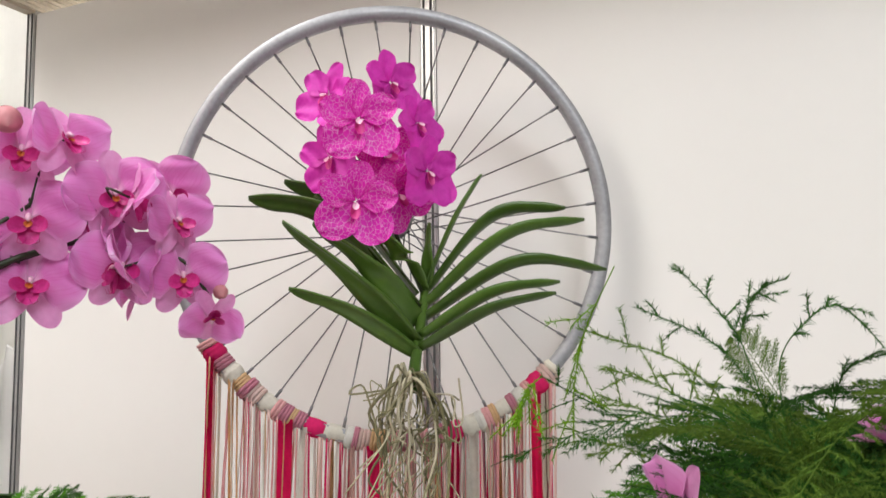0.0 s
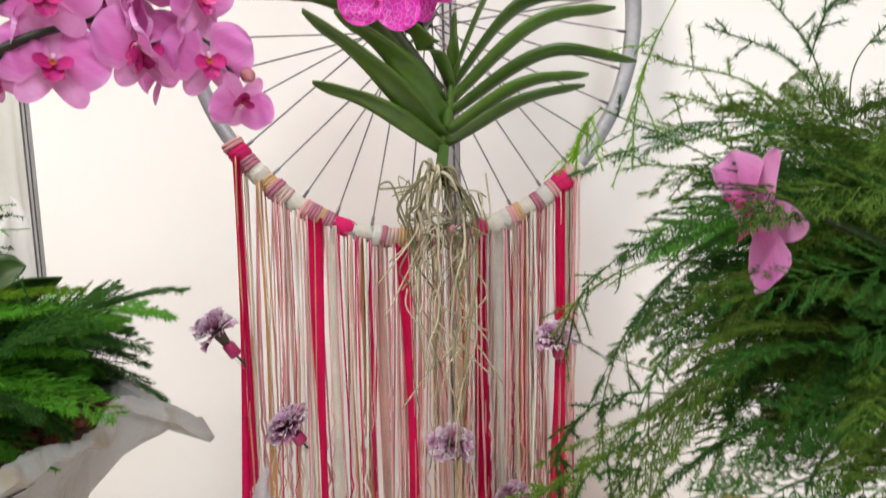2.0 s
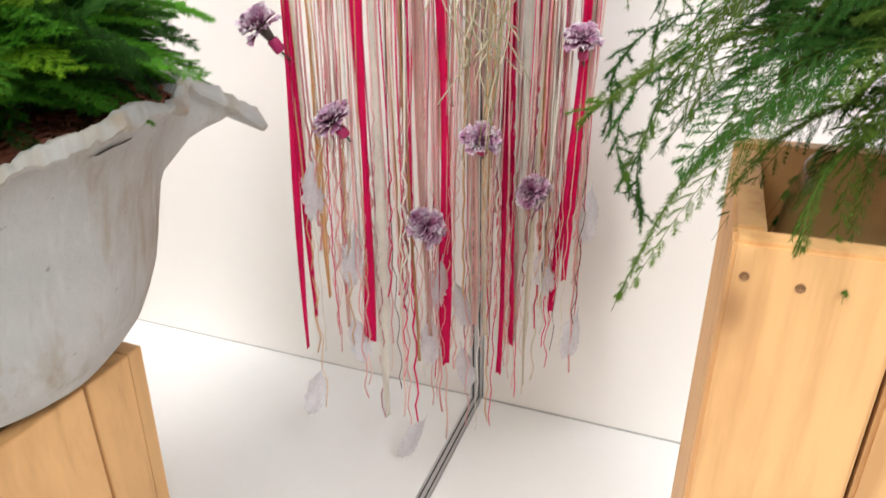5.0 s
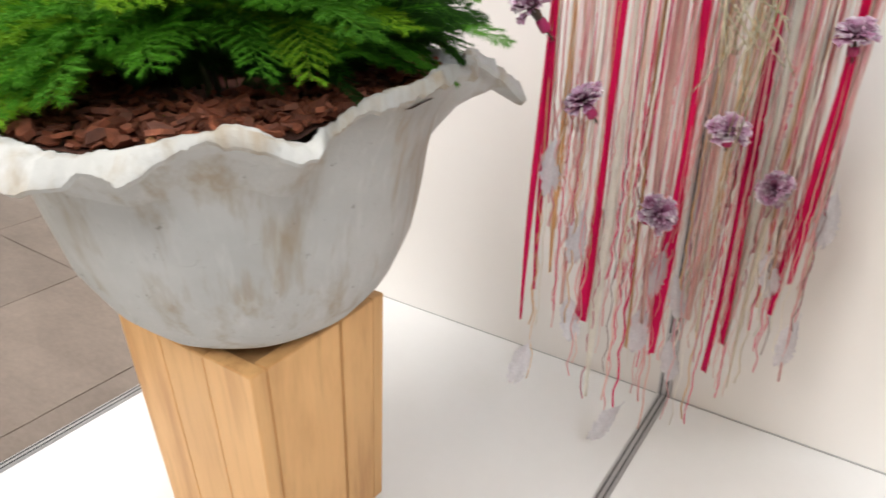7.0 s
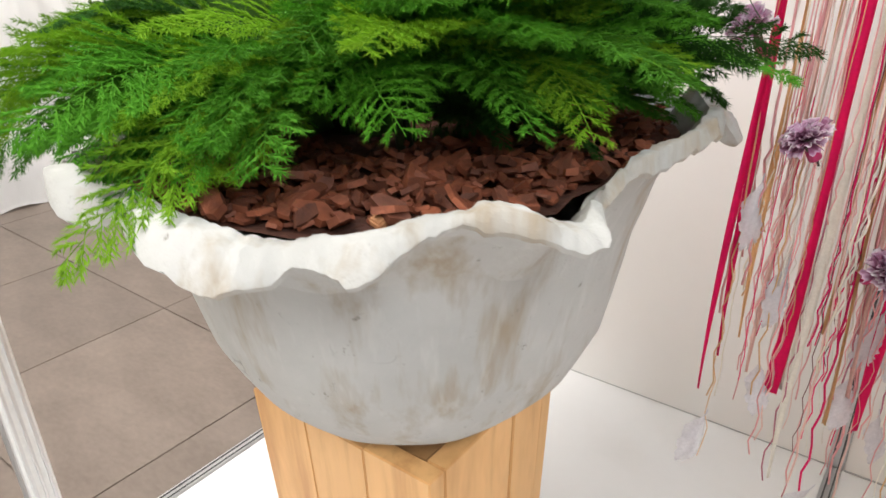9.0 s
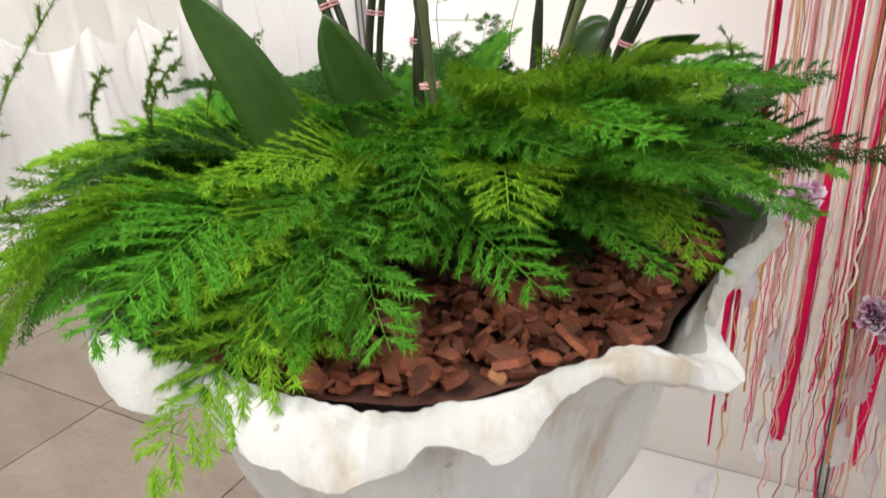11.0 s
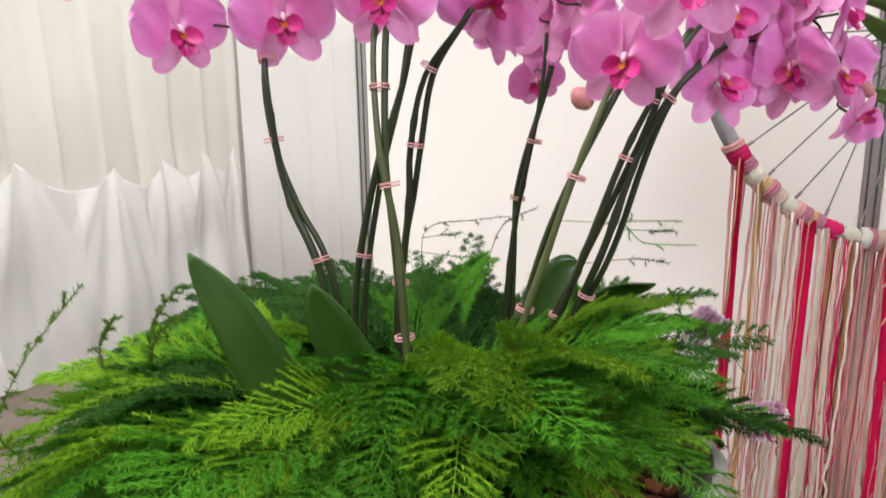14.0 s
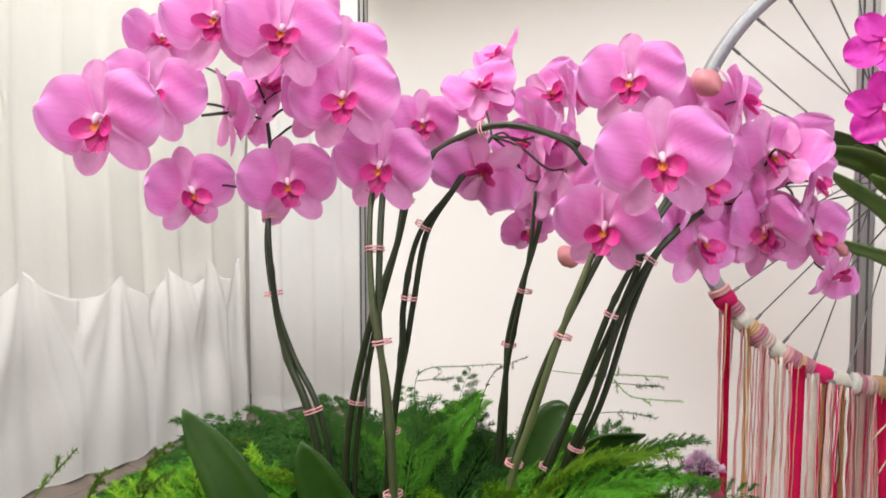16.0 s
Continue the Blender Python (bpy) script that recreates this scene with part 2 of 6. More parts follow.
def phal_petal_material():
    """Lilac pink, deeper in the middle, paler to the rim and at the base, with faint veins along the petal."""
    m, nt, bs = nodes_of("lilac_orchid_petal")
    tc, u, v = uv_xy(nt)
    base = ramp(nt, u, [(0.0, (0.86, 0.60, 0.74)), (0.14, (0.80, 0.19, 0.58)), (0.5, (0.82, 0.21, 0.65)), (0.85, (0.84, 0.33, 0.75)), (1.0, (0.87, 0.60, 0.86))])
    side = nt.nodes.new("ShaderNodeMath")
    side.operation = "PINGPONG"
    side.inputs[1].default_value = 0.5
    nt.links.new(v, side.inputs[0])
    base = mixed(nt, ramp(nt, side.outputs[0], [(0.0, (0.55, 0.55, 0.55)), (0.18, (0, 0, 0))]), base, (0.87, 0.48, 0.80))
    w = nt.nodes.new("ShaderNodeTexNoise")
    mp = nt.nodes.new("ShaderNodeMapping")
    mp.inputs["Scale"].default_value = (1.5, 26, 1)
    nt.links.new(tc.outputs["UV"], mp.inputs[0])
    nt.links.new(mp.outputs[0], w.inputs["Vector"])
    w.inputs["Scale"].default_value = 1.0
    col = mixed(nt, ramp(nt, w.outputs["Fac"], [(0.48, (0, 0, 0)), (0.72, (0.55, 0.55, 0.55))]), base, (0.70, 0.11, 0.44))
    n = noise_out(nt, 28, 2)
    col = mixed(nt, ramp(nt, n, [(0.35, (0, 0, 0)), (0.75, (0.3, 0.3, 0.3))]), col, (0.86, 0.42, 0.74))
    nt.links.new(col, bs.inputs["Base Color"])
    bs.inputs["Roughness"].default_value = 0.55
    bs.inputs["Sheen Weight"].default_value = 0.15
    see_through(nt, bs, col, 0.3)
    return m


def vanda_petal_material():
    """Magenta with a net of pale veins, thinning out to the rim."""
    m, nt, bs = nodes_of("netted_magenta_petal")
    tc, u, v = uv_xy(nt)
    vo = nt.nodes.new("ShaderNodeTexVoronoi")
    vo.feature = "DISTANCE_TO_EDGE"
    mp = nt.nodes.new("ShaderNodeMapping")
    mp.inputs["Scale"].default_value = (11, 10, 1)
    nt.links.new(tc.outputs["UV"], mp.inputs[0])
    nt.links.new(mp.outputs[0], vo.inputs["Vector"])
    vo.inputs["Scale"].default_value = 1.0
    net = ramp(nt, vo.outputs["Distance"], [(0.008, (1, 1, 1)), (0.060, (0, 0, 0))])
    mask = ramp(nt, u, [(0.0, (0.25, 0.25, 0.25)), (0.3, (0.75, 0.75, 0.75)), (0.8, (0.6, 0.6, 0.6)), (1.0, (0.05, 0.05, 0.05))])
    fac = mixed(nt, 1.0, net, mask, "MULTIPLY")
    n = noise_out(nt, 30, 2)
    body = ramp(nt, n, [(0.3, (0.74, 0.008, 0.42)), (0.7, (0.85, 0.024, 0.56))])
    col = mixed(nt, fac, body, (0.90, 0.48, 0.78))
    nt.links.new(col, bs.inputs["Base Color"])
    bs.inputs["Roughness"].default_value = 0.5
    see_through(nt, bs, col, 0.3)
    return m


def carnation_material():
    """Plum petals that pale to a whitish frill."""
    m, nt, bs = nodes_of("mauve_carnation_petal")
    tc, u, v = uv_xy(nt)
    n = noise_out(nt, 60, 3)
    edge = mixed(nt, 0.55, u, n)
    col = ramp(nt, edge, [(0.32, (0.08, 0.016, 0.045)), (0.57, (0.34, 0.12, 0.23)), (0.67, (0.56, 0.36, 0.50)), (0.78, (0.80, 0.76, 0.79))])
    nt.links.new(col, bs.inputs["Base Color"])
    bs.inputs["Roughness"].default_value = 0.8
    see_through(nt, bs, col, 0.15)
    return m


M_CARN = carnation_material()
M_PHAL = phal_petal_material()
M_PHALSEP = surface("pale_lilac_sepal", (0.81, 0.27, 0.61), (0.85, 0.42, 0.73), 35, 0.55, 0, 90, 0.08, (1, 1, 1), 0.1, 0.3)
M_VANDA = vanda_petal_material()
M_VBACK = surface("plain_magenta_petal", (0.66, 0.016, 0.42), (0.80, 0.06, 0.58), 20, 0.55, 0, 80, 0.05, (1, 1, 1), 0.1, 0.25)
M_LIP = surface("magenta_lip", (0.56, 0.012, 0.18), (0.74, 0.06, 0.36), 60, 0.45, 0, 120, 0.1, (1, 1, 1), 0.1, 0.1)
M_LIPGOLD = surface("orange_lip_throat", (0.56, 0.10, 0.02), (0.68, 0.24, 0.04), 90, 0.5)
M_COLUMN = surface("pale_pink_column", (0.80, 0.40, 0.58), (0.86, 0.58, 0.70), 60, 0.45)
M_BUD = surface("dusky_pink_bud", (0.46, 0.15, 0.17), (0.60, 0.25, 0.28), 30, 0.5, 0, 80, 0.08, (1, 1, 1), 0.1)


def glass_material():
    """Thin clear glass: sees through, with a little gloss."""
    m, nt, bs = nodes_of("clear_glass")
    tr = nt.nodes.new("ShaderNodeBsdfTransparent")
    gl = nt.nodes.new("ShaderNodeBsdfGlossy")
    fr = nt.nodes.new("ShaderNodeLayerWeight")
    pw = nt.nodes.new("ShaderNodeMath")
    pw.operation = "POWER"
    pw.inputs[1].default_value = 3.5
    mx = nt.nodes.new("ShaderNodeMixShader")
    tr.inputs[0].default_value = (0.95, 0.97, 0.96, 1)
    gl.inputs["Roughness"].default_value = 0.03
    fr.inputs[0].default_value = 0.5
    nt.links.new(fr.outputs["Facing"], pw.inputs[0])
    nt.links.new(pw.outputs[0], mx.inputs[0])
    nt.links.new(tr.outputs[0], mx.inputs[1])
    nt.links.new(gl.outputs[0], mx.inputs[2])
    nt.links.new(mx.outputs[0], nt.nodes["Material Output"].inputs[0])
    return m


M_GLASS = glass_material()

# ---- building helpers ----
WORLD_OF = {}


def thing(name, at, label, category, group="", kind=""):
    ob = new(name)
    ob.empty_display_size = 0.05
    ob.location = at
    WORLD_OF[ob] = Matrix.Translation(at)
    return tagged(ob, label, category, group, kind)


def put(name, mesh, parent=None, m=None, label=""):
    """An object on a mesh that may be shared, at the world pose m, as a part of parent."""
    ob = new(name, mesh)
    m = m or Matrix.Identity(4)
    if parent is not None:
        ob.parent = parent
        ob.matrix_parent_inverse = WORLD_OF[parent].inverted()
    ob.matrix_basis = m
    WORLD_OF[ob] = m.copy()
    if label:
        ob["label"] = label
    return ob


def to_mesh(name, bm, mat, smooth=True):
    me = bpy.data.meshes.new(name)
    bm.normal_update()
    bm.to_mesh(me)
    bm.free()
    for mt in (mat if isinstance(mat, (list, tuple)) else [mat]):
        me.materials.append(mt)
    if smooth:
        for p in me.polygons:
            p.use_smooth = True
    return me


def part(name, bm, mat, parent=None, label="", m=None, smooth=True):
    return put(name, to_mesh(name, bm, mat, smooth), parent, m, label)


def smooth_path(pts, n):
    """A smooth line of n points through the given ones."""
    p = [Vector(q) for q in pts]
    p = [2 * p[0] - p[1]] + p + [2 * p[-1] - p[-2]]
    out = []
    for i in range(n):
        s = i / (n - 1) * (len(p) - 3)
        k = min(int(s), len(p) - 4)
        t = s - k
        a, b, c, d = p[k:k + 4]
        out.append(0.5 * ((2 * b) + (c - a) * t + (2 * a - 5 * b + 4 * c - d) * t * t + (3 * b - a - 3 * c + d) * t ** 3))
    return out


def tube(bm, pts, radius, sides=6, caps=True):
    pts = [Vector(p) for p in pts]
    rings, up = [], None
    for i, p in enumerate(pts):
        d = (pts[min(i + 1, len(pts) - 1)] - pts[max(i - 1, 0)]).normalized()
        if up is None:
            up = d.orthogonal().normalized()
        up = (up - d * up.dot(d)).normalized() if (up - d * up.dot(d)).length > 1e-6 else d.orthogonal().normalized()
        side = d.cross(up)
        r = radius[i] if isinstance(radius, (list, tuple)) else radius
        rings.append([bm.verts.new(p + r * (math.cos(a) * up + math.sin(a) * side)) for a in (2 * math.pi * k / sides for k in range(sides))])
    for a, b in zip(rings, rings[1:]):
        for k in range(sides):
            bm.faces.new((a[k], a[(k + 1) % sides], b[(k + 1) % sides], b[k]))
    if caps and sides > 2:
        bm.faces.new(rings[0][::-1])
        bm.faces.new(rings[-1])


def block(bm, lo, hi, bevel=0.0, m=None):
    vs = bmesh.ops.create_cube(bm, size=1)["verts"]
    for v in vs:
        v.co = Vector([lo[i] + (hi[i] - lo[i]) * (v.co[i] + 0.5) for i in range(3)])
    if bevel:
        es = list({e for v in vs for e in v.link_edges})
        vs = [v for v in bmesh.ops.bevel(bm, geom=es, offset=bevel, segments=2, affect="EDGES")["verts"]]
    if m is not None:
        for v in bm.verts:
            v.co = m @ v.co
    return vs


def lathe(bm, profile, sides=32, at=(0, 0, 0)):
    rings = []
    for r, z in profile:
        rings.append([bm.verts.new(Vector(at) + Vector((r * math.cos(a), r * math.sin(a), z))) for a in (2 * math.pi * k / sides for k in range(sides))])
    for a, b in zip(rings, rings[1:]):
        for k in range(sides):
            bm.faces.new((a[k], a[(k + 1) % sides], b[(k + 1) % sides], b[k]))
    return rings


def sheet(bm, nu, nv, f, mat=0):
    """A grid of faces over u, v in 0..1 with a UV map."""
    uv = bm.loops.layers.uv.verify()
    g = [[bm.verts.new(f(i / nu, j / nv)) for j in range(nv + 1)] for i in range(nu + 1)]
    for i in range(nu):
        for j in range(nv):
            fc = bm.faces.new((g[i][j], g[i + 1][j], g[i + 1][j + 1], g[i][j + 1]))
            fc.material_index = mat
            for lp, (a, b) in zip(fc.loops, ((i, j), (i + 1, j), (i + 1, j + 1), (i, j + 1))):
                lp[uv].uv = (a / nu, b / nv)
    return g


def ribbon_blade(bm, pts, widths, side, keel=0.0, thick=0.0015):
    """A strap along pts, its width along side, with a V keel and a thickness."""
    n = len(pts)

    def at(i, s, lift):
        d = (pts[min(i + 1, n - 1)] - pts[max(i - 1, 0)]).normalized()
        sd = (Vector(side) - d * Vector(side).dot(d)).normalized()
        up = sd.cross(d).normalized()
        return pts[i] + sd * (s * widths[i] / 2) + up * (abs(s) * keel * widths[i] + lift)

    rows = []
    for i in range(n):
        rows.append([bm.verts.new(at(i, s, thick)) for s in (-1, -0.5, 0, 0.5, 1)] + [bm.verts.new(at(i, s, -thick)) for s in (1, 0.5, 0, -0.5, -1)])
    for a, b in zip(rows, rows[1:]):
        for k in range(10):
            bm.faces.new((a[k], a[(k + 1) % 10], b[(k + 1) % 10], b[k]))
    bm.faces.new(rows[0][::-1])
    bm.faces.new(rows[-1])


def aim(at, facing, up=(0, 0, 1), roll=0.0, size=1.0):
    """A pose whose z axis looks along facing, with y as near to up as it can."""
    z = Vector(facing).normalized()
    x = Vector(up).cross(z)
    x = x.normalized() if x.length > 1e-5 else Vector((1, 0, 0))
    y = z.cross(x)
    r = Matrix((x, y, z)).transposed().to_4x4()
    return Matrix.Translation(at) @ r @ Matrix.Rotation(roll, 4, "Z") @ Matrix.Scale(size, 4)


rnd = random.Random(7)

# ---- structure: stand, hall ----
bm = bmesh.new()
block(bm, (-0.958, 0.0, -0.06), (-0.014, 0.03, 1.76), 0.0015)
wall_left = part("wall_north", bm, M_WALL, label="", smooth=False)
tagged(wall_left, "white laminate exhibition wall panel beside the joint profile", "wall", kind="structure")
bm = bmesh.new()
block(bm, (0.014, 0.0, -0.06), (1.6, 0.03, 1.76), 0.0015)
tagged(part("wall_north_right", bm, M_WALL, smooth=False), "white laminate exhibition wall panel behind the ferns", "wall", kind="structure")


def profile_post(name, x, y, z0, z1, half, label):
    """An upright aluminium profile with two dark grooves on its face."""
    t = thing(name, (x, y, z0), label, "post", kind="structure")
    b = bmesh.new()
    block(b, (x - half, y - half, z0), (x + half, y + half, z1), 0.002)
    part("profile", b, M_ALU, t, smooth=False)
    for s in (-0.5, 0.45):
        b = bmesh.new()
        block(b, (x + s * half - 0.0017, y - half - 0.0012, z0), (x + s * half + 0.0017, y - half + 0.001, z1))
        part("groove", b, M_GROOVE, t, smooth=False)
    return t


profile_post("wall_post", 0.0, 0.010, 0.0, 1.76, 0.0135, "slim grooved aluminium joint profile between wall panels")
profile_post("wall_post_corner", -0.972, 0.010, 0.0, 1.80, 0.0135, "slim grooved aluminium corner profile of the stand")

# platform: two boards, a joint profile between them, an edge profile on the open side
for name, x0, x1 in (("floor", -0.955, -0.012), ("floor_right", 0.012, 1.6)):
    bm = bmesh.new()
    block(bm, (x0, -2.6, -0.09), (x1, 0.0, 0.0), 0.001)
    tagged(part(name, bm, M_FLOOR, smooth=False), "white board platform of the exhibition stand", "floor", kind="structure")


def floor_strip(name, x, half, y0, y1, label):
    t = thing(name, (x, (y0 + y1) / 2, 0), label, "trim", kind="structure")
    b = bmesh.new()
    block(b, (x - half, y0, -0.09), (x + half, y1, 0.003), 0.0012)
    part("profile", b, M_ALU, t, smooth=False)
    for s in (-0.45, 0.45):
        b = bmesh.new()
        block(b, (x + s * half - 0.0014, y0, 0.002), (x + s * half + 0.0014, y1, 0.0042))
        part("groove", b, M_GROOVE, t, smooth=False)


floor_strip("trim", 0.0, 0.0115, -2.6, -0.004, "grooved aluminium joint strip across the platform")
floor_strip("trim_edge", -0.968, 0.0125, -2.6, -0.004, "grooved aluminium edge strip of the platform")
bm = bmesh.new()
block(bm, (-0.95, -0.0025, 0.0005), (-0.016, 0.0, 0.0016))
block(bm, (0.016, -0.0035, 0.0005), (1.6, 0.0, 0.0025))
tagged(part("baseboard", bm, M_GAP, smooth=False), "thin dark gap where wall meets platform", "trim", kind="structure")

# white front post with ridges, standing on the platform edge
post = thing("stand_post", (-0.973, -0.975, -0.09), "white ridged upright post at the open corner of the stand", "post", kind="structure")
bm = bmesh.new()
block(bm, (-0.992, -0.994, -0.09), (-0.954, -0.956, 1.80), 0.004)
part("profile", bm, M_POST, post, smooth=False)
for k in range(3):
    for fx in (0, 1):
        bm = bmesh.new()
        o = -0.012 + k * 0.012
        if fx:
            block(bm, (-0.955, -0.975 + o - 0.002, -0.085), (-0.9515, -0.975 + o + 0.002, 1.78))
        else:
            block(bm, (-0.973 + o - 0.002, -0.9965, -0.085), (-0.973 + o + 0.002, -0.993, 1.78))
        part("ridge", bm, M_ALU, post, smooth=False)

# lattice canopy above the wall
bm = bmesh.new()
pitch = 0.020
for k in range(int(2.5 / pitch)):
    x = -0.96 + k * pitch
    block(bm, (x, -0.30, 1.768), (x + 0.007, 0.03, 1.776))
for k in range(17):
    y = -0.30 + k * pitch
    block(bm, (-0.96, y, 1.774), (1.55, y + 0.007, 1.782))
block(bm, (-0.985, -0.325, 1.762), (1.58, -0.30, 1.79))
block(bm, (-0.985, -0.30, 1.762), (-0.96, 0.03, 1.79))
tagged(part("ceiling", bm, M_LATTICE, smooth=False), "cream lattice canopy strip above the stand wall", "ceiling", kind="structure")

# hall: stone floor in big tiles, walls, ceiling with lamps
FLOOR_Z = -0.10
bm = bmesh.new()
block(bm, (-3.6, -6.0, FLOOR_Z - 0.2), (5.0, 5.0, FLOOR_Z - 0.006))
ground = tagged(part("ground", bm, M_GROUT, smooth=False), "brown-grey stone tiled hall floor with dark joints", "floor", kind="structure")
for name, lo, hi in (("hall_wall_west", (-3.75, -6.0, -0.3), (-3.6, 5.0, 4.4)), ("hall_wall_east", (5.0, -6.0, -0.3), (5.15, 5.0, 4.4)),
                     ("hall_wall_south", (-3.75, -6.15, -0.3), (5.15, -6.0, 4.4)), ("hall_wall_north", (-3.75, 5.0, -0.3), (5.15, 5.15, 4.4)),
                     ("hall_ceiling", (-3.75, -6.15, 4.4), (5.15, 5.15, 4.55))):
    bm = bmesh.new()
    block(bm, lo, hi)
    tagged(part(name, bm, M_HALL, smooth=False), "pale plastered hall surface", "wall", kind="structure")


def drape(name, p0, p1, top, bottom, mat, folds, depth, label, seed):
    """A gathered hanging between two places on the floor plan, with deep uneven folds."""
    r = random.Random(seed)
    ph = [r.uniform(0, 6.28) for _ in range(8)]
    p0, p1 = Vector(p0), Vector(p1)
    run = (p1 - p0).length
    along = (p1 - p0) / run
    face = Vector((along.y, -along.x, 0))
    t = thing(name, tuple((p0 + p1) / 2 + Vector((0, 0, bottom))), label, "curtain")
    b = bmesh.new()

    def f(u, v):
        y = run * u
        s = y * folds
        w = math.sin(s + ph[0]) + 0.5 * math.sin(2.3 * s + ph[1]) + 0.35 * math.sin(0.57 * s + ph[2]) + 0.2 * math.sin(5.1 * s + ph[3])
        hem = bottom + 0.012 + 0.012 * math.sin(s + ph[5])
        z = top + (hem - top) * v
        crease = 0.03 * noise.noise(Vector((y * 3.1 + seed, z * 1.3, 0))) + 0.008 * noise.noise(Vector((y * 8 + z * 5, z * 2.4, seed)))
        return p0 + along * (y + 0.03 * v * math.sin(s * 1.3 + ph[7])) + face * (crease + depth * w * (0.5 + 0.5 * v) + 0.02 * math.sin(3 * z + ph[6] + y)) + Vector((0, 0, z))

    sheet(b, int(40 * run), 40, f)
    bmesh.ops.solidify(b, geom=b.faces[:], thickness=0.002)
    part("cloth", b, mat, t)


def swag(name, x, pins, top, sag, bottom, mat, label, seed):
    """A white cloth pinned up at uneven steps along y: its upper edge sags between the pins and folds fan out below each."""
    t = thing(name, (x, (pins[0] + pins[-1]) / 2, bottom), label, "curtain")
    b = bmesh.new()

    def f(u, v):
        y = pins[0] + (pins[-1] - pins[0]) * u
        k = max(i for i in range(len(pins) - 1) if pins[i] <= y + 1e-9)
        w = (y - pins[k]) / (pins[k + 1] - pins[k])
        edge = top + 0.03 * math.sin(5 * pins[k]) * (1 - w) + 0.03 * math.sin(5 * pins[k + 1]) * w - sag * max(0.0, 4 * w * (1 - w)) ** 0.8
        hem = bottom + 0.010 + 0.008 * math.sin(31 * y)
        z = edge + (hem - edge) * v
        near = min((q for q in pins), key=lambda q: abs(q - y))
        fan = math.atan2(y - near, 0.10 + 0.9 * (top - z))
        fold = 0.013 * math.cos(13 * fan + near * 7) + 0.008 * math.cos(29 * fan + near * 3) * min(1, 3 * v) + 0.006 * math.sin(33 * y + 2 * math.sin(4 * z)) * v
        billow = 0.045 * math.sin(math.pi * w) * (1 - v) ** 2 + 0.06 * v + 0.05 * noise.noise(Vector((y * 3, z * 2.2, seed)))
        return Vector((x + fold + billow, y, z))

    sheet(b, int(70 * (pins[-1] - pins[0])), 60, f)
    bmesh.ops.solidify(b, geom=b.faces[:], thickness=0.0015)
    part("cloth", b, mat, t)


drape("curtain", (-3.26, -5.9, 0), (-3.26, 1.90, 0), 4.405, FLOOR_Z, M_CURTAIN, 21, 0.009, "cream satin curtain hanging in soft folds to the floor", 3)
drape("curtain", (-3.22, 1.86, 0), (-1.70, 3.30, 0), 4.405, FLOOR_Z, M_SHEER, 25, 0.010, "white sheer curtain hanging in folds behind the stand", 5)
swag("swag_curtain", -3.19, (-5.6, -5.2, -4.7, -4.3, -3.8, -3.4, -2.9, -2.5, -2.1, -1.6, -1.2, -0.75, -0.32, 0.05, 0.45, 0.93, 1.25, 1.50, 1.74), 0.90, 0.13, FLOOR_Z, M_SHEER, "white sheer cloth pinned up in swags before the cream curtain", 6)

# ---- wooden pedestal ----
ped = thing("wooden_pedestal", (-0.462, -0.675, 0.0), "honey-coloured pine box pedestal with a hollow top", "pedestal")
PX0, PX1, PY0, PY1, PH = -0.607, -0.318, -0.812, -0.545, 0.41
wall_t = 0.026


def board(name, lo, hi, parent, mat=M_WOOD, taper=0.0, bevel=0.0014):
    b = bmesh.new()
    block(b, lo, hi, bevel)
    for v in b.verts:
        k = taper * (1 - v.co.z / PH)
        v.co.x += (-0.462 - v.co.x) * k
        v.co.y += (-0.675 - v.co.y) * k
    part(name, b, mat, parent, smooth=False)


n_front = 3
for k in range(n_front):
    a, c = PX0 + (PX1 - PX0) * k / n_front, PX0 + (PX1 - PX0) * (k + 1) / n_front
    board("board", (a + 0.0005, PY0, 0), (c - 0.0005, PY0 + wall_t, PH - 0.002 * (k % 2)), ped, taper=0.10)
    board("board", (a + 0.0012, PY1 - wall_t, 0), (c - 0.0012, PY1, PH), ped, taper=0.10)
for a, c in ((PY0 + wall_t, PY0 + 0.165), (PY0 + 0.168, PY1 - wall_t)):
    board("board", (PX1 - wall_t, a + 0.001, 0), (PX1, c - 0.0005, PH), ped, taper=0.10)
    board("board", (PX0, a + 0.001, 0), (PX0 + wall_t, c - 0.0005, PH), ped, taper=0.10)
board("shelf", (PX0 + 0.03, PY0 + 0.03, 0.384), (PX1 - 0.03, PY1 - 0.03, 0.4032), ped, M_WOODSHADE)

# ---- concrete planter ----
BC = Vector((-0.451, -0.675, 0.0))
FC = Vector((-0.420, -0.695, 0.0))
RIM_Z, BOT_Z = 0.758, 0.404
planter = thing("planter", (BC.x, BC.y, BOT_Z), "pale stained cast-concrete bowl planter with a ruffled rim on a pedestal", "planter")


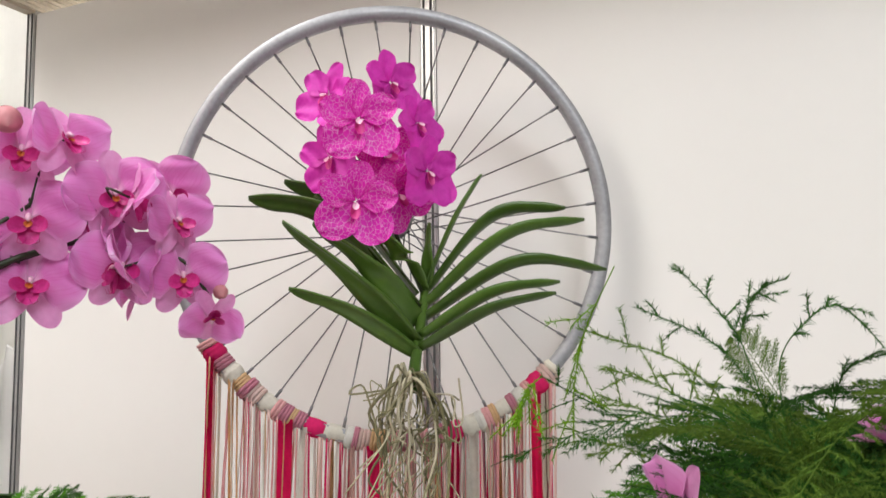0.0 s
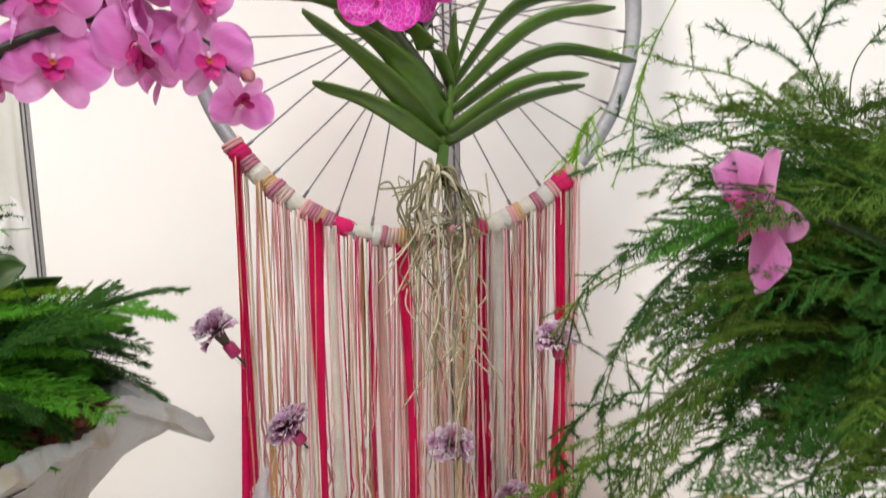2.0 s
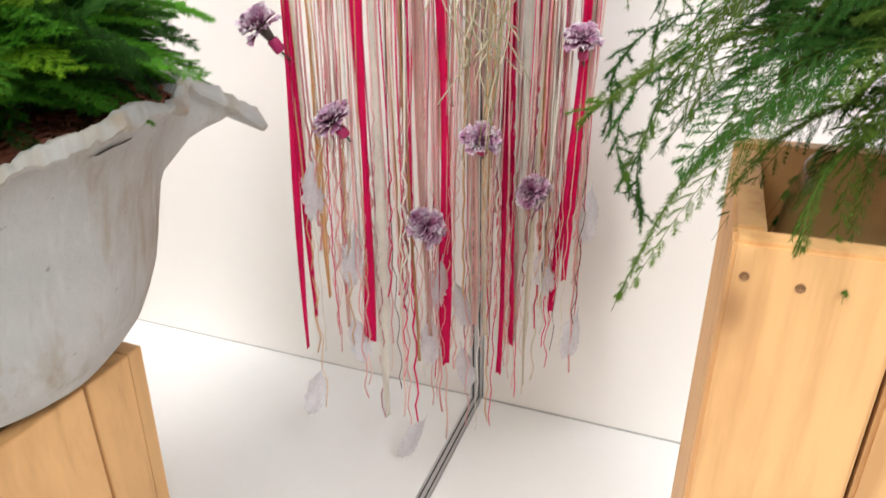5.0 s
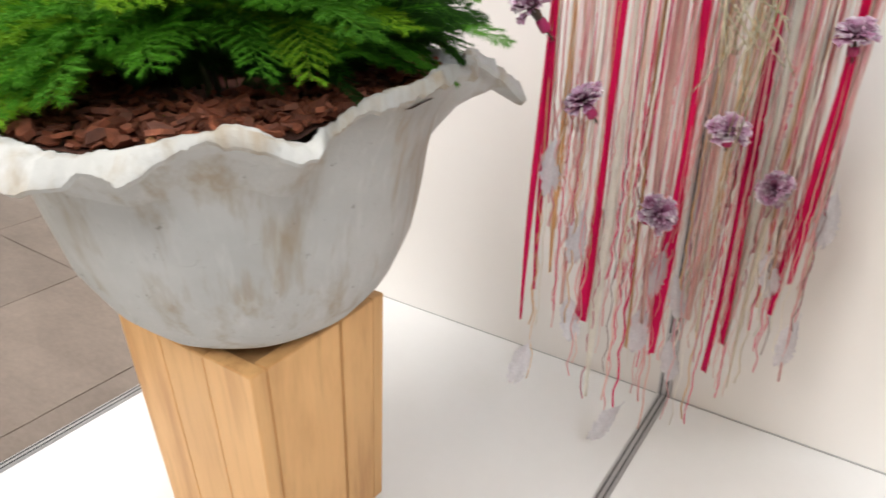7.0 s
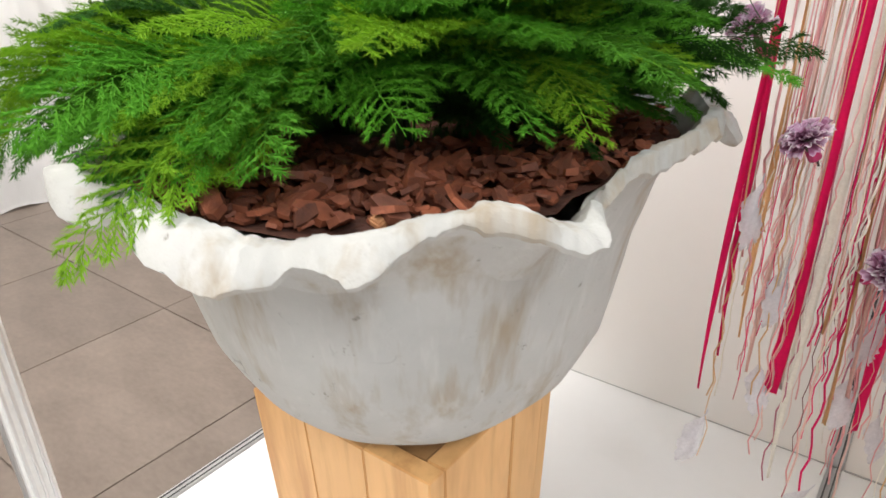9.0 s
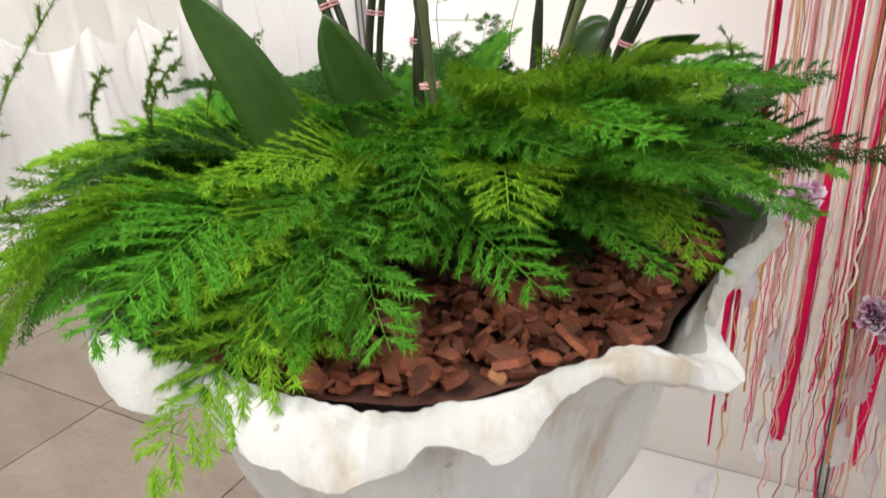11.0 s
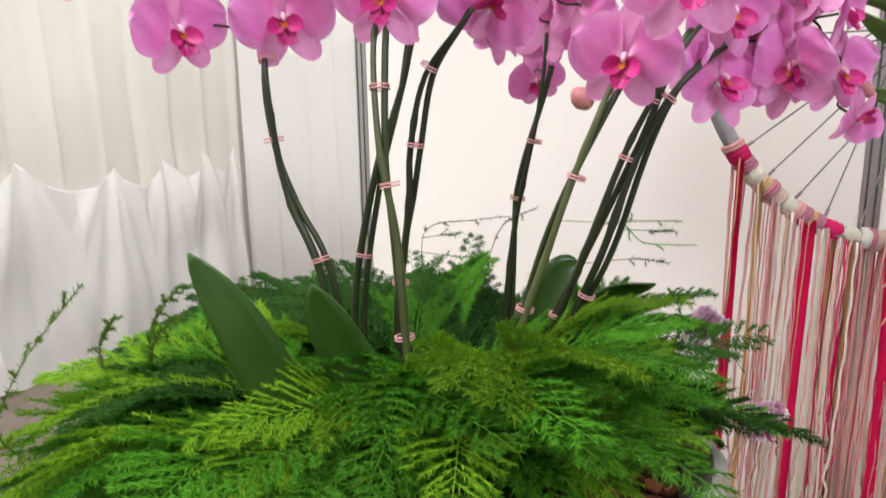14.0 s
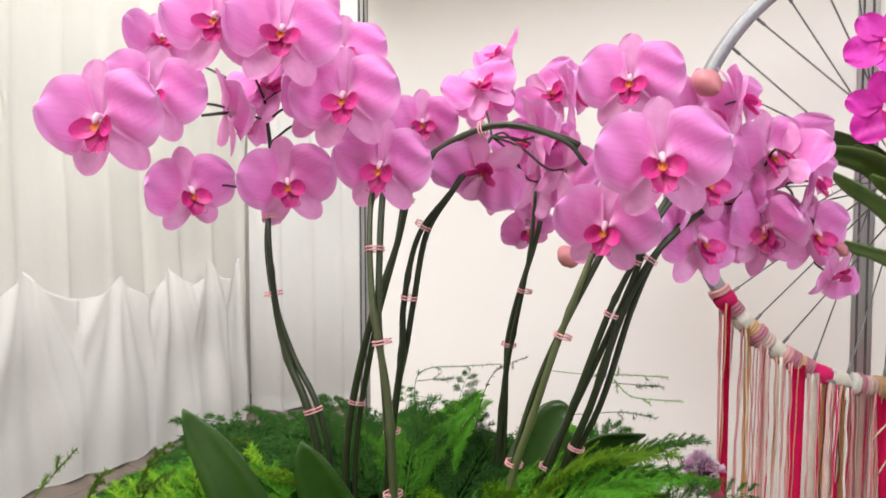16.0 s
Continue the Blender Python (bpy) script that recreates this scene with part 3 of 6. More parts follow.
def rim_wave(a):
    """Height and reach of the ruffled rim by angle."""
    up = 0.003 * math.sin(3 * a + 0.6) + 0.003 * math.sin(8 * a + 2.0) + 0.003 * math.sin(13 * a)
    out = 0.004 * math.sin(5 * a + 1.0) + 0.004 * math.sin(9 * a + 0.4) + 0.003 * math.sin(15 * a + 2)
    for centre, width, lift, reach in ((-0.66, 0.08, 0.014, 0.004), (-0.92, 0.07, -0.004, 0.018), (-1.12, 0.14, -0.008, 0.012), (-1.70, 0.24, 0.004, 0.030), (-1.36, 0.10, -0.006, 0.004), (0.10, 0.35, 0.024, -0.006), (0.62, 0.16, 0.014, 0.0), (0.79, 0.10, -0.040, 0.056), (-2.4, 0.4, -0.010, -0.010)):
        d = (a - centre + math.pi) % (2 * math.pi) - math.pi
        g = math.exp(-(d / width) ** 2)
        up += lift * g
        out += reach * g
    # a wing that runs out slowly on one side and breaks off on the other
    d = a + 0.50 - (2 * math.pi if a > math.pi else 0)
    g = math.exp(-(d / (0.24 if d < 0 else 0.055)) ** 2)
    up -= 0.004 * g
    out += 0.034 * g
    return up, out


def overhang(a):
    """How far the cloth-like lip folds out and down, by angle."""
    o = 0.09 + 0.04 * math.sin(5 * a + 0.7) + 0.03 * math.sin(19 * a) + 0.03 * math.sin(31 * a + 1)
    for centre, width, h in ((-1.30, 0.20, 0.46), (-0.95, 0.09, 0.22), (-1.66, 0.10, 0.20), (-0.50, 0.06, 0.15), (0.80, 0.10, 0.4)):
        d = (a - centre + math.pi) % (2 * math.pi) - math.pi
        o += h * math.exp(-(d / width) ** 2)
    return max(0.05, o)


def bowl_point(a, s):
    """s 0..1 up the outside."""
    prof = ((0.0, 0.088), (0.02, 0.112), (0.05, 0.138), (0.11, 0.168), (0.22, 0.201), (0.38, 0.230), (0.54, 0.243), (0.70, 0.254), (0.84, 0.271), (0.93, 0.292), (1.0, 0.318))
    for (s0, r0), (s1, r1) in zip(prof, prof[1:]):
        if s <= s1:
            r = r0 + (r1 - r0) * (s - s0) / (s1 - s0)
            break
    up, out = rim_wave(a)
    k = max(0, (s - 0.78) / 0.22) ** 2
    pleat = 0.003 * s * (1 - 0.6 * s) * (math.sin(9 * a + 1.2) + 0.5 * math.sin(17 * a))
    rr = r + pleat + out * k
    z = BOT_Z + (RIM_Z - BOT_Z) * s + up * max(0, (s - 0.5) / 0.5) ** 1.5
    return Vector((BC.x + rr * math.cos(a), BC.y + rr * math.sin(a), z))


bm = bmesh.new()
NA = 480
rows = [[bm.verts.new(bowl_point(2 * math.pi * k / NA, s)) for k in range(NA)] for s in [0, 0.015, 0.03, 0.06, 0.1, 0.16, 0.22, 0.3, 0.4, 0.5, 0.6, 0.7, 0.78, 0.84, 0.89, 0.93, 0.955, 1.0]]
tuck, under, edge, top_out, top_in, inner1, inner2 = [], [], [], [], [], [], []
for k in range(NA):
    a = 2 * math.pi * k / NA
    p = bowl_point(a, 1.0)
    d = Vector((math.cos(a), math.sin(a), 0))
    up = Vector((0, 0, 1))
    o = overhang(a)
    wide = 0.55 * max(0.0, rim_wave(a)[1] - 0.008)
    j = noise.noise(p * 15) * 0.006 + noise.noise(p * 40) * 0.0025 + (abs(noise.noise(p * 75)) - 0.2) * 0.003 + noise.noise(p * 190) * 0.003
    w = noise.noise(p * 18 + Vector((3, 0, 0))) * 0.010 + noise.noise(p * 140) * 0.004 + noise.noise(p * 48) * 0.005
    tuck.append(bm.verts.new(bowl_point(a, 0.975) - d * 0.006))
    under.append(bm.verts.new(p + d * (0.000 + 0.040 * o) + up * (-0.006 - 0.046 * o + w)))
    edge.append(bm.verts.new(p + d * (0.003 + 0.046 * o) + up * (-0.002 - 0.043 * o + w)))
    top_out.append(bm.verts.new(p + d * (0.001 + 0.016 * o + j) + up * (0.0040 - 0.007 * o + j)))
    top_in.append(bm.verts.new(p - d * (0.005 + 0.5 * j + wide) + up * (0.0030 + 0.8 * j)))
    q = bowl_point(a, 0.96)
    inner1.append(bm.verts.new(q - d * (0.013 + wide) - up * 0.014))
    q = bowl_point(a, 0.60)
    inner2.append(bm.verts.new(q - d * 0.03))
rows = rows[:-1] + [tuck, under, edge, top_out, top_in, inner1, inner2]
for a, b in zip(rows, rows[1:]):
    for k in range(NA):
        bm.faces.new((a[k], a[(k + 1) % NA], b[(k + 1) % NA], b[k]))
bm.faces.new(rows[0][::-1])
for ring in (under, edge, top_in):
    for k in range(NA):
        bm.edges.get((ring[k], ring[(k + 1) % NA])).smooth = False
for v in bm.verts:
    v.co += 0.0022 * Vector((noise.noise(v.co * 14), noise.noise(v.co * 14 + Vector((7, 0, 0))), noise.noise(v.co * 14 + Vector((0, 9, 0)))))
part("bowl", bm, M_CONC, planter)
SOIL_Z = RIM_Z - 0.020
FERN_Z = 0.750


def inside(a, share):
    """A place on the planting mix at that share of the way to the rim."""
    q = bowl_point(a, 0.96) - BC
    rad = (math.hypot(q.x, q.y) - 0.013 + 0.014 * math.exp(-((((a + math.pi) % (2 * math.pi) - math.pi) + 1.05) / 0.45) ** 2) - 0.5 * max(0.0, rim_wave(a)[1] - 0.008)) * share
    low = (q.z - (RIM_Z - 0.014)) * share ** 3
    return Vector((BC.x + rad * math.cos(a), BC.y + rad * math.sin(a), SOIL_Z + 0.012 * (1 - share * share) + 0.010 * share ** 6 + 0.5 * min(0.0, low)))


bm = bmesh.new()
rings = [[bm.verts.new(inside(2 * math.pi * k / 90, s)) for k in range(90)] for s in (0.02, 0.3, 0.55, 0.8, 0.9, 1.0)]
for a, b in zip(rings, rings[1:]):
    for k in range(90):
        bm.faces.new((a[k], a[(k + 1) % 90], b[(k + 1) % 90], b[k]))
bm.faces.new(rings[0][::-1])
for v in bm.verts:
    v.co.z += 0.005 * noise.noise(v.co * 40)
part("potting_mix", bm, M_SOIL, planter)

# bark chips: a few shared shapes, each chip a piece
chips = []
for k in range(10):
    b = bmesh.new()
    r = random.Random(40 + k)
    n = r.randint(4, 6)
    ring = [(math.cos(6.283 * i / n) * r.uniform(0.011, 0.022), math.sin(6.283 * i / n) * r.uniform(0.005, 0.011)) for i in range(n)]
    lo = [b.verts.new((x, y, -0.002)) for x, y in ring]
    hi = [b.verts.new((x * 0.95, y * 0.94, 0.002 + r.uniform(0, 0.003))) for x, y in ring]
    b.faces.new(lo[::-1])
    b.faces.new(hi)
    for i in range(n):
        b.faces.new((lo[i], lo[(i + 1) % n], hi[(i + 1) % n], hi[i]))
    chips.append(to_mesh("bark_chip", b, M_BARK, False))
r = random.Random(12)
for k in range(295):
    a, q = r.uniform(-1.65, -0.25), math.sqrt(r.uniform(0.25, 0.98))
    m = Matrix.Translation(inside(a, q) + Vector((0, 0, r.uniform(0.004, 0.016)))) @ Euler((r.uniform(-0.75, 0.75), r.uniform(-0.5, 0.5), r.uniform(0, 6.28))).to_matrix().to_4x4() @ Matrix.Scale(r.choice((0.35, 0.45, 0.5, 0.6, 0.7, 0.85, 1.1)), 4)
    put("bark_chip", chips[k % 10], planter, m)
bm = bmesh.new()
for k in range(900):
    a, q = r.uniform(-3.1, 1.2), math.sqrt(r.uniform(0.15, 0.96))
    o = inside(a, q) + Vector((0, 0, r.uniform(0.003, 0.009)))
    e = Euler((r.uniform(-0.6, 0.6), r.uniform(-0.6, 0.6), r.uniform(0, 6.28))).to_matrix()
    n, s = r.randint(4, 6), r.uniform(0.004, 0.010)
    lo = [bm.verts.new(o + e @ Vector((s * math.cos(6.283 * i / n), 0.7 * s * math.sin(6.283 * i / n), -0.0015))) for i in range(n)]
    hi = [bm.verts.new(v.co + e @ Vector((0, 0, 0.003))) for v in lo]
    bm.faces.new(lo[::-1])
    bm.faces.new(hi)
    for i in range(n):
        bm.faces.new((lo[i], lo[(i + 1) % n], hi[(i + 1) % n], hi[i]))
tagged(part("bark_mulch", bm, M_BARK, planter, smooth=False), kind="stuff")
b = bmesh.new()
block(b, (-0.0055, -0.013, -0.0025), (0.0055, 0.013, 0.0025), 0.001)
for v in b.verts:
    v.co += 0.0025 * noise.noise_vector(v.co * 120)
part("bark_chip", b, M_BARKPALE, planter, "pale split bark chip", pose(-0.268, -0.905, SOIL_Z + 0.017, 24, 12, -5), False)


# ---- asparagus fern ----
def frond_mesh(name, length, droop, pairs, reach, seed, mat, sparse=1.0, rise=0.10, fine=1.0, tuft=0.0118):
    """A flat feathery spray: a wiry rachis, side branches and twigs with fine needles. Runs along x, up is z."""
    r = random.Random(seed)
    V, F = [], []

    def spine(s):
        return Vector((length * (s - 0.10 * droop * s * s), length * 0.05 * math.sin(3 * s + seed), length * (rise * s * (1 - s) * 2 - droop * s ** 2.2)))

    def quadline(a, b, w0, w1):
        d = (b - a).normalized()
        up = Vector((0, 0, 1))
        s1 = d.cross(up).normalized() if abs(d.z) < 0.95 else Vector((1, 0, 0))
        s2 = s1.cross(d)
        k = len(V)
        for p, w in ((a, w0), (b, w1)):
            V.extend([p + s1 * w, p - 0.5 * s1 * w + 0.86 * s2 * w, p - 0.5 * s1 * w - 0.86 * s2 * w])
        for i in range(3):
            j = (i + 1) % 3
            F.append((k + i, k + j, k + 3 + j, k + 3 + i))

    def needle(p, d, ln):
        w = Vector((r.uniform(-0.8, 0.8), r.uniform(-0.8, 0.8), 0.8)).cross(d).normalized() * 0.00058 * fine
        k = len(V)
        V.extend([p - w, p + w, p + d * ln])
        F.append((k, k + 1, k + 2))

    n = 16
    for i in range(n):
        quadline(spine(i / n), spine((i + 1) / n), 0.0008 * (1 - 0.6 * i / n), 0.0008 * (1 - 0.6 * (i + 1) / n))
    for i in range(pairs):
        for sgn in (-1, 1):
            s = 0.14 + 0.85 * (i + 0.5 * (sgn > 0) + r.uniform(-0.2, 0.2)) / pairs
            if s >= 1 or r.random() > sparse:
                continue
            o = spine(s)
            t = (spine(min(1, s + 0.03)) - spine(s - 0.03)).normalized()
            side = Vector((-t.y, t.x, 0)).normalized() * sgn
            L = reach * (min(1.0, 0.45 + 2.2 * (s - 0.1)) * (1 - s) ** 0.75 + 0.10) * r.uniform(0.75, 1.15)
            d = (t * r.uniform(0.55, 0.85) + side * r.uniform(0.75, 1.0) + Vector((0, 0, r.uniform(-0.18, 0.16)))).normalized()
            bend = Vector((0, 0, -0.22 * droop)) + t * 0.30
            m = max(5, int(L / 0.0036))
            prev = o
            for j in range(1, m + 1):
                q = j / m
                p = o + d * (L * q) + bend * (L * q * q * 0.6)
                if j % 4 == 0 or j == m:
                    quadline(prev, p, 0.00042, 0.00036)
                    prev = p
                dd = (d + bend * q).normalized()
                tw = tuft * min(1.0, 0.35 + 2.5 * q) * (1.08 - 0.8 * q) * (0.55 + 0.45 * L / reach)
                for ss in (-1, 1):
                    sd = (dd.cross(Vector((0, 0, 1))).normalized() * ss * 0.62 + dd * 0.9 + Vector((0, 0, r.uniform(-0.22, 0.12)))).normalized()
                    nn = max(6, int(tw / 0.00100))
                    for k in range(nn):
                        c = p + sd * (tw * (k + 0.4) / nn)
                        e = (sd + dd * 0.3 + Vector((r.uniform(-1, 1), r.uniform(-1, 1), r.uniform(-0.5, 0.5))) * 0.95).normalized()
                        needle(c, e, r.uniform(0.0050, 0.0095) * fine)
    me = bpy.data.meshes.new(name)
    me.from_pydata([tuple(v) for v in V], [], F)
    me.materials.append(mat)
    return me


FR = {}
for key, mat in M_FERN.items():
    FR[key] = [frond_mesh("frond", L, dr, pr, rc, 100 + i * 7 + len(key), mat, 1.0, ri) for i, (L, dr, rc, ri, pr) in enumerate(((0.17, 0.26, 0.066, 0.15, 17), (0.20, 0.42, 0.072, 0.2, 18), (0.30, 0.80, 0.076, 0.25, 25), (0.22, 0.36, 0.078, 0.2, 19)))]
FR["fine_dark"] = [frond_mesh("frond", L, dr, 17, rc, 400 + i, M_FERN["dark"], 0.9, 0.2, 0.7, 0.0085) for i, (L, dr, rc) in enumerate(((0.17, 0.35, 0.05), (0.20, 0.65, 0.055), (0.22, 0.95, 0.05)))]
FR["fine_mid"] = [frond_mesh("frond", L, dr, 17, rc, 430 + i, M_FERN["sage"], 0.9, 0.2, 0.7, 0.0085) for i, (L, dr, rc) in enumerate(((0.16, 0.35, 0.05), (0.20, 0.6, 0.055), (0.21, 0.9, 0.05)))]
FR["wisp"] = [frond_mesh("frond", L, dr, 11, 0.055, 300 + i, M_FERN["dark"], 0.6, 0.15) for i, (L, dr) in enumerate(((0.30, 0.2), (0.26, 0.45), (0.34, 0.8)))]


def frond(parent, key, k, at, heading, lift, size=1.0, roll=0.0):
    m = Matrix.Translation(at) @ Matrix.Rotation(radians(heading), 4, "Z") @ Matrix.Rotation(radians(-lift), 4, "Y") @ Matrix.Rotation(radians(roll), 4, "X") @ Matrix.Scale(size, 4)
    put("frond", FR[key][k % len(FR[key])], parent, m)


fern = thing("asparagus_fern", (FC.x, FC.y, FERN_Z), "bright green feathery asparagus fern growing in the concrete planter", "fern")
r = random.Random(21)
# a dome of sprays, open over the bark at the front
for k in range(190):
    a = r.uniform(0, 360)
    turned = (a + 180) % 360 - 180
    bare = -80 < turned < 14
    q = r.uniform(0.02, 0.11 if bare else 0.17)
    top = 0.064 * (1 - (q / 0.30) ** 2)
    h = top * r.uniform(0.25 if not bare else 0.6, 1.0)
    # sprays at the back take the dark green, shade put into their colour
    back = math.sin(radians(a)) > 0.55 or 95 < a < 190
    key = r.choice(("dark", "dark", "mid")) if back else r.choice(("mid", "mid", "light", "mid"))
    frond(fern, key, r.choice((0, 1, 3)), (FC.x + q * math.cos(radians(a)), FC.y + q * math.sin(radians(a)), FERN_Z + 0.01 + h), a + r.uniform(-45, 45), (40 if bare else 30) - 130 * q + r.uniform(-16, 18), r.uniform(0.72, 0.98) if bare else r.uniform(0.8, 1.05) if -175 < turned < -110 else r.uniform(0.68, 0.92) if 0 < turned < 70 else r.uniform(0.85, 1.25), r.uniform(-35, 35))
for k in range(26):
    a = r.uniform(0, 360)
    bm = bmesh.new()
    p0 = Vector((FC.x + 0.05 * math.cos(radians(a)), FC.y + 0.05 * math.sin(radians(a)), FERN_Z))
    tube(bm, smooth_path([p0, p0 + Vector((0.05 * math.cos(radians(a)), 0.05 * math.sin(radians(a)), 0.09)), p0 + Vector((0.15 * math.cos(radians(a)), 0.15 * math.sin(radians(a)), 0.11))], 10), 0.0012, 5)
    part("stem", bm, M_FERN["dark"], fern)
# short dark sprays low in the heart, coloured for the shade in there
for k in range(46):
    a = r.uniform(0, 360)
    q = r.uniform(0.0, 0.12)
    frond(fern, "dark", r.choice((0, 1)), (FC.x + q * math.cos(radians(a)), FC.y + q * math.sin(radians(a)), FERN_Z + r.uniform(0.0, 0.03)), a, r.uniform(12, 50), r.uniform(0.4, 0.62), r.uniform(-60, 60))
# sprays that lean over the front rim
for a, key, k, lift, size in ((-118, "mid", 3, 26, 1.0), (-105, "mid", 1, 22, 1.0), (-95, "light", 1, 26, 0.95), (-84, "mid", 1, 26, 0.85), (-132, "light", 3, 30, 1.1), (-145, "light", 3, 32, 1.15), (-160, "mid", 2, 26, 0.85),
                              (-170, "mid", 2, 26, 1.1), (172, "dark", 2, 30, 1.1), (15, "mid", 1, 34, 0.9), (-5, "light", 1, 34, 0.85), (-20, "mid", 3, 30, 1.0), (25, "mid", 1, 40, 0.9), (42, "mid", 1, 42, 0.95), (-32, "mid", 1, 26, 0.85), (5, "mid", 0, 34, 1.1), (32, "light", 0, 36, 1.0), (12, "mid", 1, 14, 0.9), (-84, "light", 0, 18, 0.85), (-76, "mid", 0, 30, 0.8), (-92, "mid", 0, 12, 0.9), (-104, "mid", 3, 6, 0.85), (-52, "light", 3, 40, 0.9), (-150, "light", 2, 22, 0.8), (-138, "mid", 2, 26, 0.75), (-150, "mid", 2, 14, 0.85), (-98, "light", 0, 8, 0.9), (-112, "mid", 1, 8, 0.9), (-92, "mid", 3, 10, 0.95), (-84, "mid", 1, 16, 0.9), (-120, "mid", 3, 12, 0.95), (-108, "mid", 1, 14, 1.05), (-98, "mid", 3, 12, 0.92), (-126, "light", 1, 16, 1.0), (-114, "mid", 3, 18, 0.9), (160, "dark", 3, 24, 1.25), (178, "dark", 3, 28, 1.25)):
    frond(fern, key, k, (FC.x + 0.11 * math.cos(radians(a)), FC.y + 0.11 * math.sin(radians(a)), FERN_Z + 0.05), a, lift, size, r.uniform(-20, 20))
# spiky upright shoots round the back and sides
for k in range(22):
    a = r.choice((r.uniform(30, 200), r.uniform(150, 230), r.uniform(-20, 60)))
    q = r.uniform(0.08, 0.22)
    frond(fern, "dark", r.choice((0, 1, 3)), (FC.x + q * math.cos(radians(a)), FC.y + q * math.sin(radians(a)), FERN_Z + 0.05), a + r.uniform(-25, 25), r.uniform(28, 58), r.uniform(0.6, 0.95), r.uniform(-60, 60))
# arching plumes that rise over the rest, right of the stalks
for k in range(11):
    a = -65 + 11 * k + r.uniform(-8, 8)
    frond(fern, ("mid", "light", "mid")[k % 3], (1, 3, 1, 0)[k % 4], (FC.x + 0.05 + 0.05 * math.cos(radians(a)), FC.y + 0.05 * math.sin(radians(a)), FERN_Z + 0.07), a, r.uniform(34, 56), r.uniform(0.8, 1.05), r.uniform(-30, 30))
# dark sprays that bulge out at the back, away from the wall
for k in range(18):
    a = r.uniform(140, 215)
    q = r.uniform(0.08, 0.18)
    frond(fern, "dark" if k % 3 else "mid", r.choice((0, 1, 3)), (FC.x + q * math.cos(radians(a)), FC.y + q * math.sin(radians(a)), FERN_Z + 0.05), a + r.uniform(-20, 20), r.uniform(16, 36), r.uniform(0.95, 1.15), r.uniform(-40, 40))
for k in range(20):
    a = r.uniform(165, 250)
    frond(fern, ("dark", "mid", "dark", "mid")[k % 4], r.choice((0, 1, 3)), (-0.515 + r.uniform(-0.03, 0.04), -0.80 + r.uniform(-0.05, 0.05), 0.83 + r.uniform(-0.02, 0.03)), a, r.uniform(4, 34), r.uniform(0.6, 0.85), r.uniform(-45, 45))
# thin wiry shoots
for a, k, lift, size in ((168, 0, 24, 1.2), (150, 1, 30, 1.15), (100, 0, 50, 0.8), (80, 1, 40, 0.85), (120, 0, 42, 0.8)):
    frond(fern, "wisp", k, (FC.x + 0.08 * math.cos(radians(a)), FC.y + 0.08 * math.sin(radians(a)), FERN_Z + 0.04), a, lift, size)


def twig(parent, pts, seed, mat, side=0.022, bare=0.25, every=6, needles=4):
    """A wiry shoot set with short needles and a few side shoots."""
    rr = random.Random(seed)
    p = smooth_path(pts, 46)
    V, F = [], []

    def line(q, w0, start):
        for i in range(len(q) - 1):
            d = (q[i + 1] - q[i]).normalized()
            s = d.orthogonal().normalized() * w0
            s2 = d.cross(s)
            k = len(V)
            V.extend([q[i] + s, q[i] - 0.5 * s + 0.87 * s2, q[i] - 0.5 * s - 0.87 * s2, q[i + 1] + s, q[i + 1] - 0.5 * s + 0.87 * s2, q[i + 1] - 0.5 * s - 0.87 * s2])
            F.extend([(k, k + 1, k + 4, k + 3), (k + 1, k + 2, k + 5, k + 4), (k + 2, k, k + 3, k + 5)])
            if i < start:
                continue
            for _ in range(needles):
                e = (d * 0.8 + Vector((rr.uniform(-1, 1), rr.uniform(-1, 1), rr.uniform(-1, 1)))).normalized()
                o = q[i].lerp(q[i + 1], rr.random())
                w = e.orthogonal().normalized() * 0.00042
                k = len(V)
                V.extend([o - w, o + w, o + e * rr.uniform(0.003, 0.0058)])
                F.append((k, k + 1, k + 2))

    line(p, 0.00045, int(46 * bare))
    for i in range(int(46 * bare), 44, every):
        d = (p[i + 1] - p[i]).normalized()
        e = (d * 0.9 + Vector((rr.uniform(-1, 1), rr.uniform(-0.7, 0.7), rr.uniform(-0.9, 0.9)))).normalized()
        ln = side * rr.uniform(0.4, 1.1)
        line([p[i] + e * (ln * j / 7) + Vector((0, 0, -0.15 * ln * (j / 7) ** 2)) for j in range(8)], 0.0004, 0)
    me = bpy.data.meshes.new("frond")
    me.from_pydata([tuple(v) for v in V], [], F)
    me.materials.append(mat)
    put("frond", me, parent)


# dry horizontal twigs above the sprays
DRY_TWIGS = (((-0.46, 0.86), (-0.466, 0.919), (-0.465, 0.963), (-0.447, 0.979), (-0.410, 0.985), (-0.359, 0.993)), ((-0.38, 0.86), (-0.387, 0.920), (-0.371, 0.974), (-0.353, 0.992), (-0.326, 1.004)), ((-0.465, 0.962), (-0.440, 0.967), (-0.418, 0.970)),
             ((-0.473, 0.945), (-0.43, 0.944), (-0.397, 0.945)), ((-0.311, 0.992), (-0.260, 0.993), (-0.229, 0.996), (-0.183, 0.999)), ((-0.30, 0.89), (-0.275, 0.95), (-0.260, 0.988), (-0.236, 0.991), (-0.217, 0.976), (-0.169, 0.977)),
             ((-0.275, 0.95), (-0.226, 0.959), (-0.193, 0.958)), ((-0.244, 0.987), (-0.21, 0.988), (-0.192, 0.989)), ((-0.176, 0.86), (-0.180, 0.910), (-0.192, 0.933)), ((-0.120, 0.86), (-0.147, 0.892), (-0.186, 0.909)))
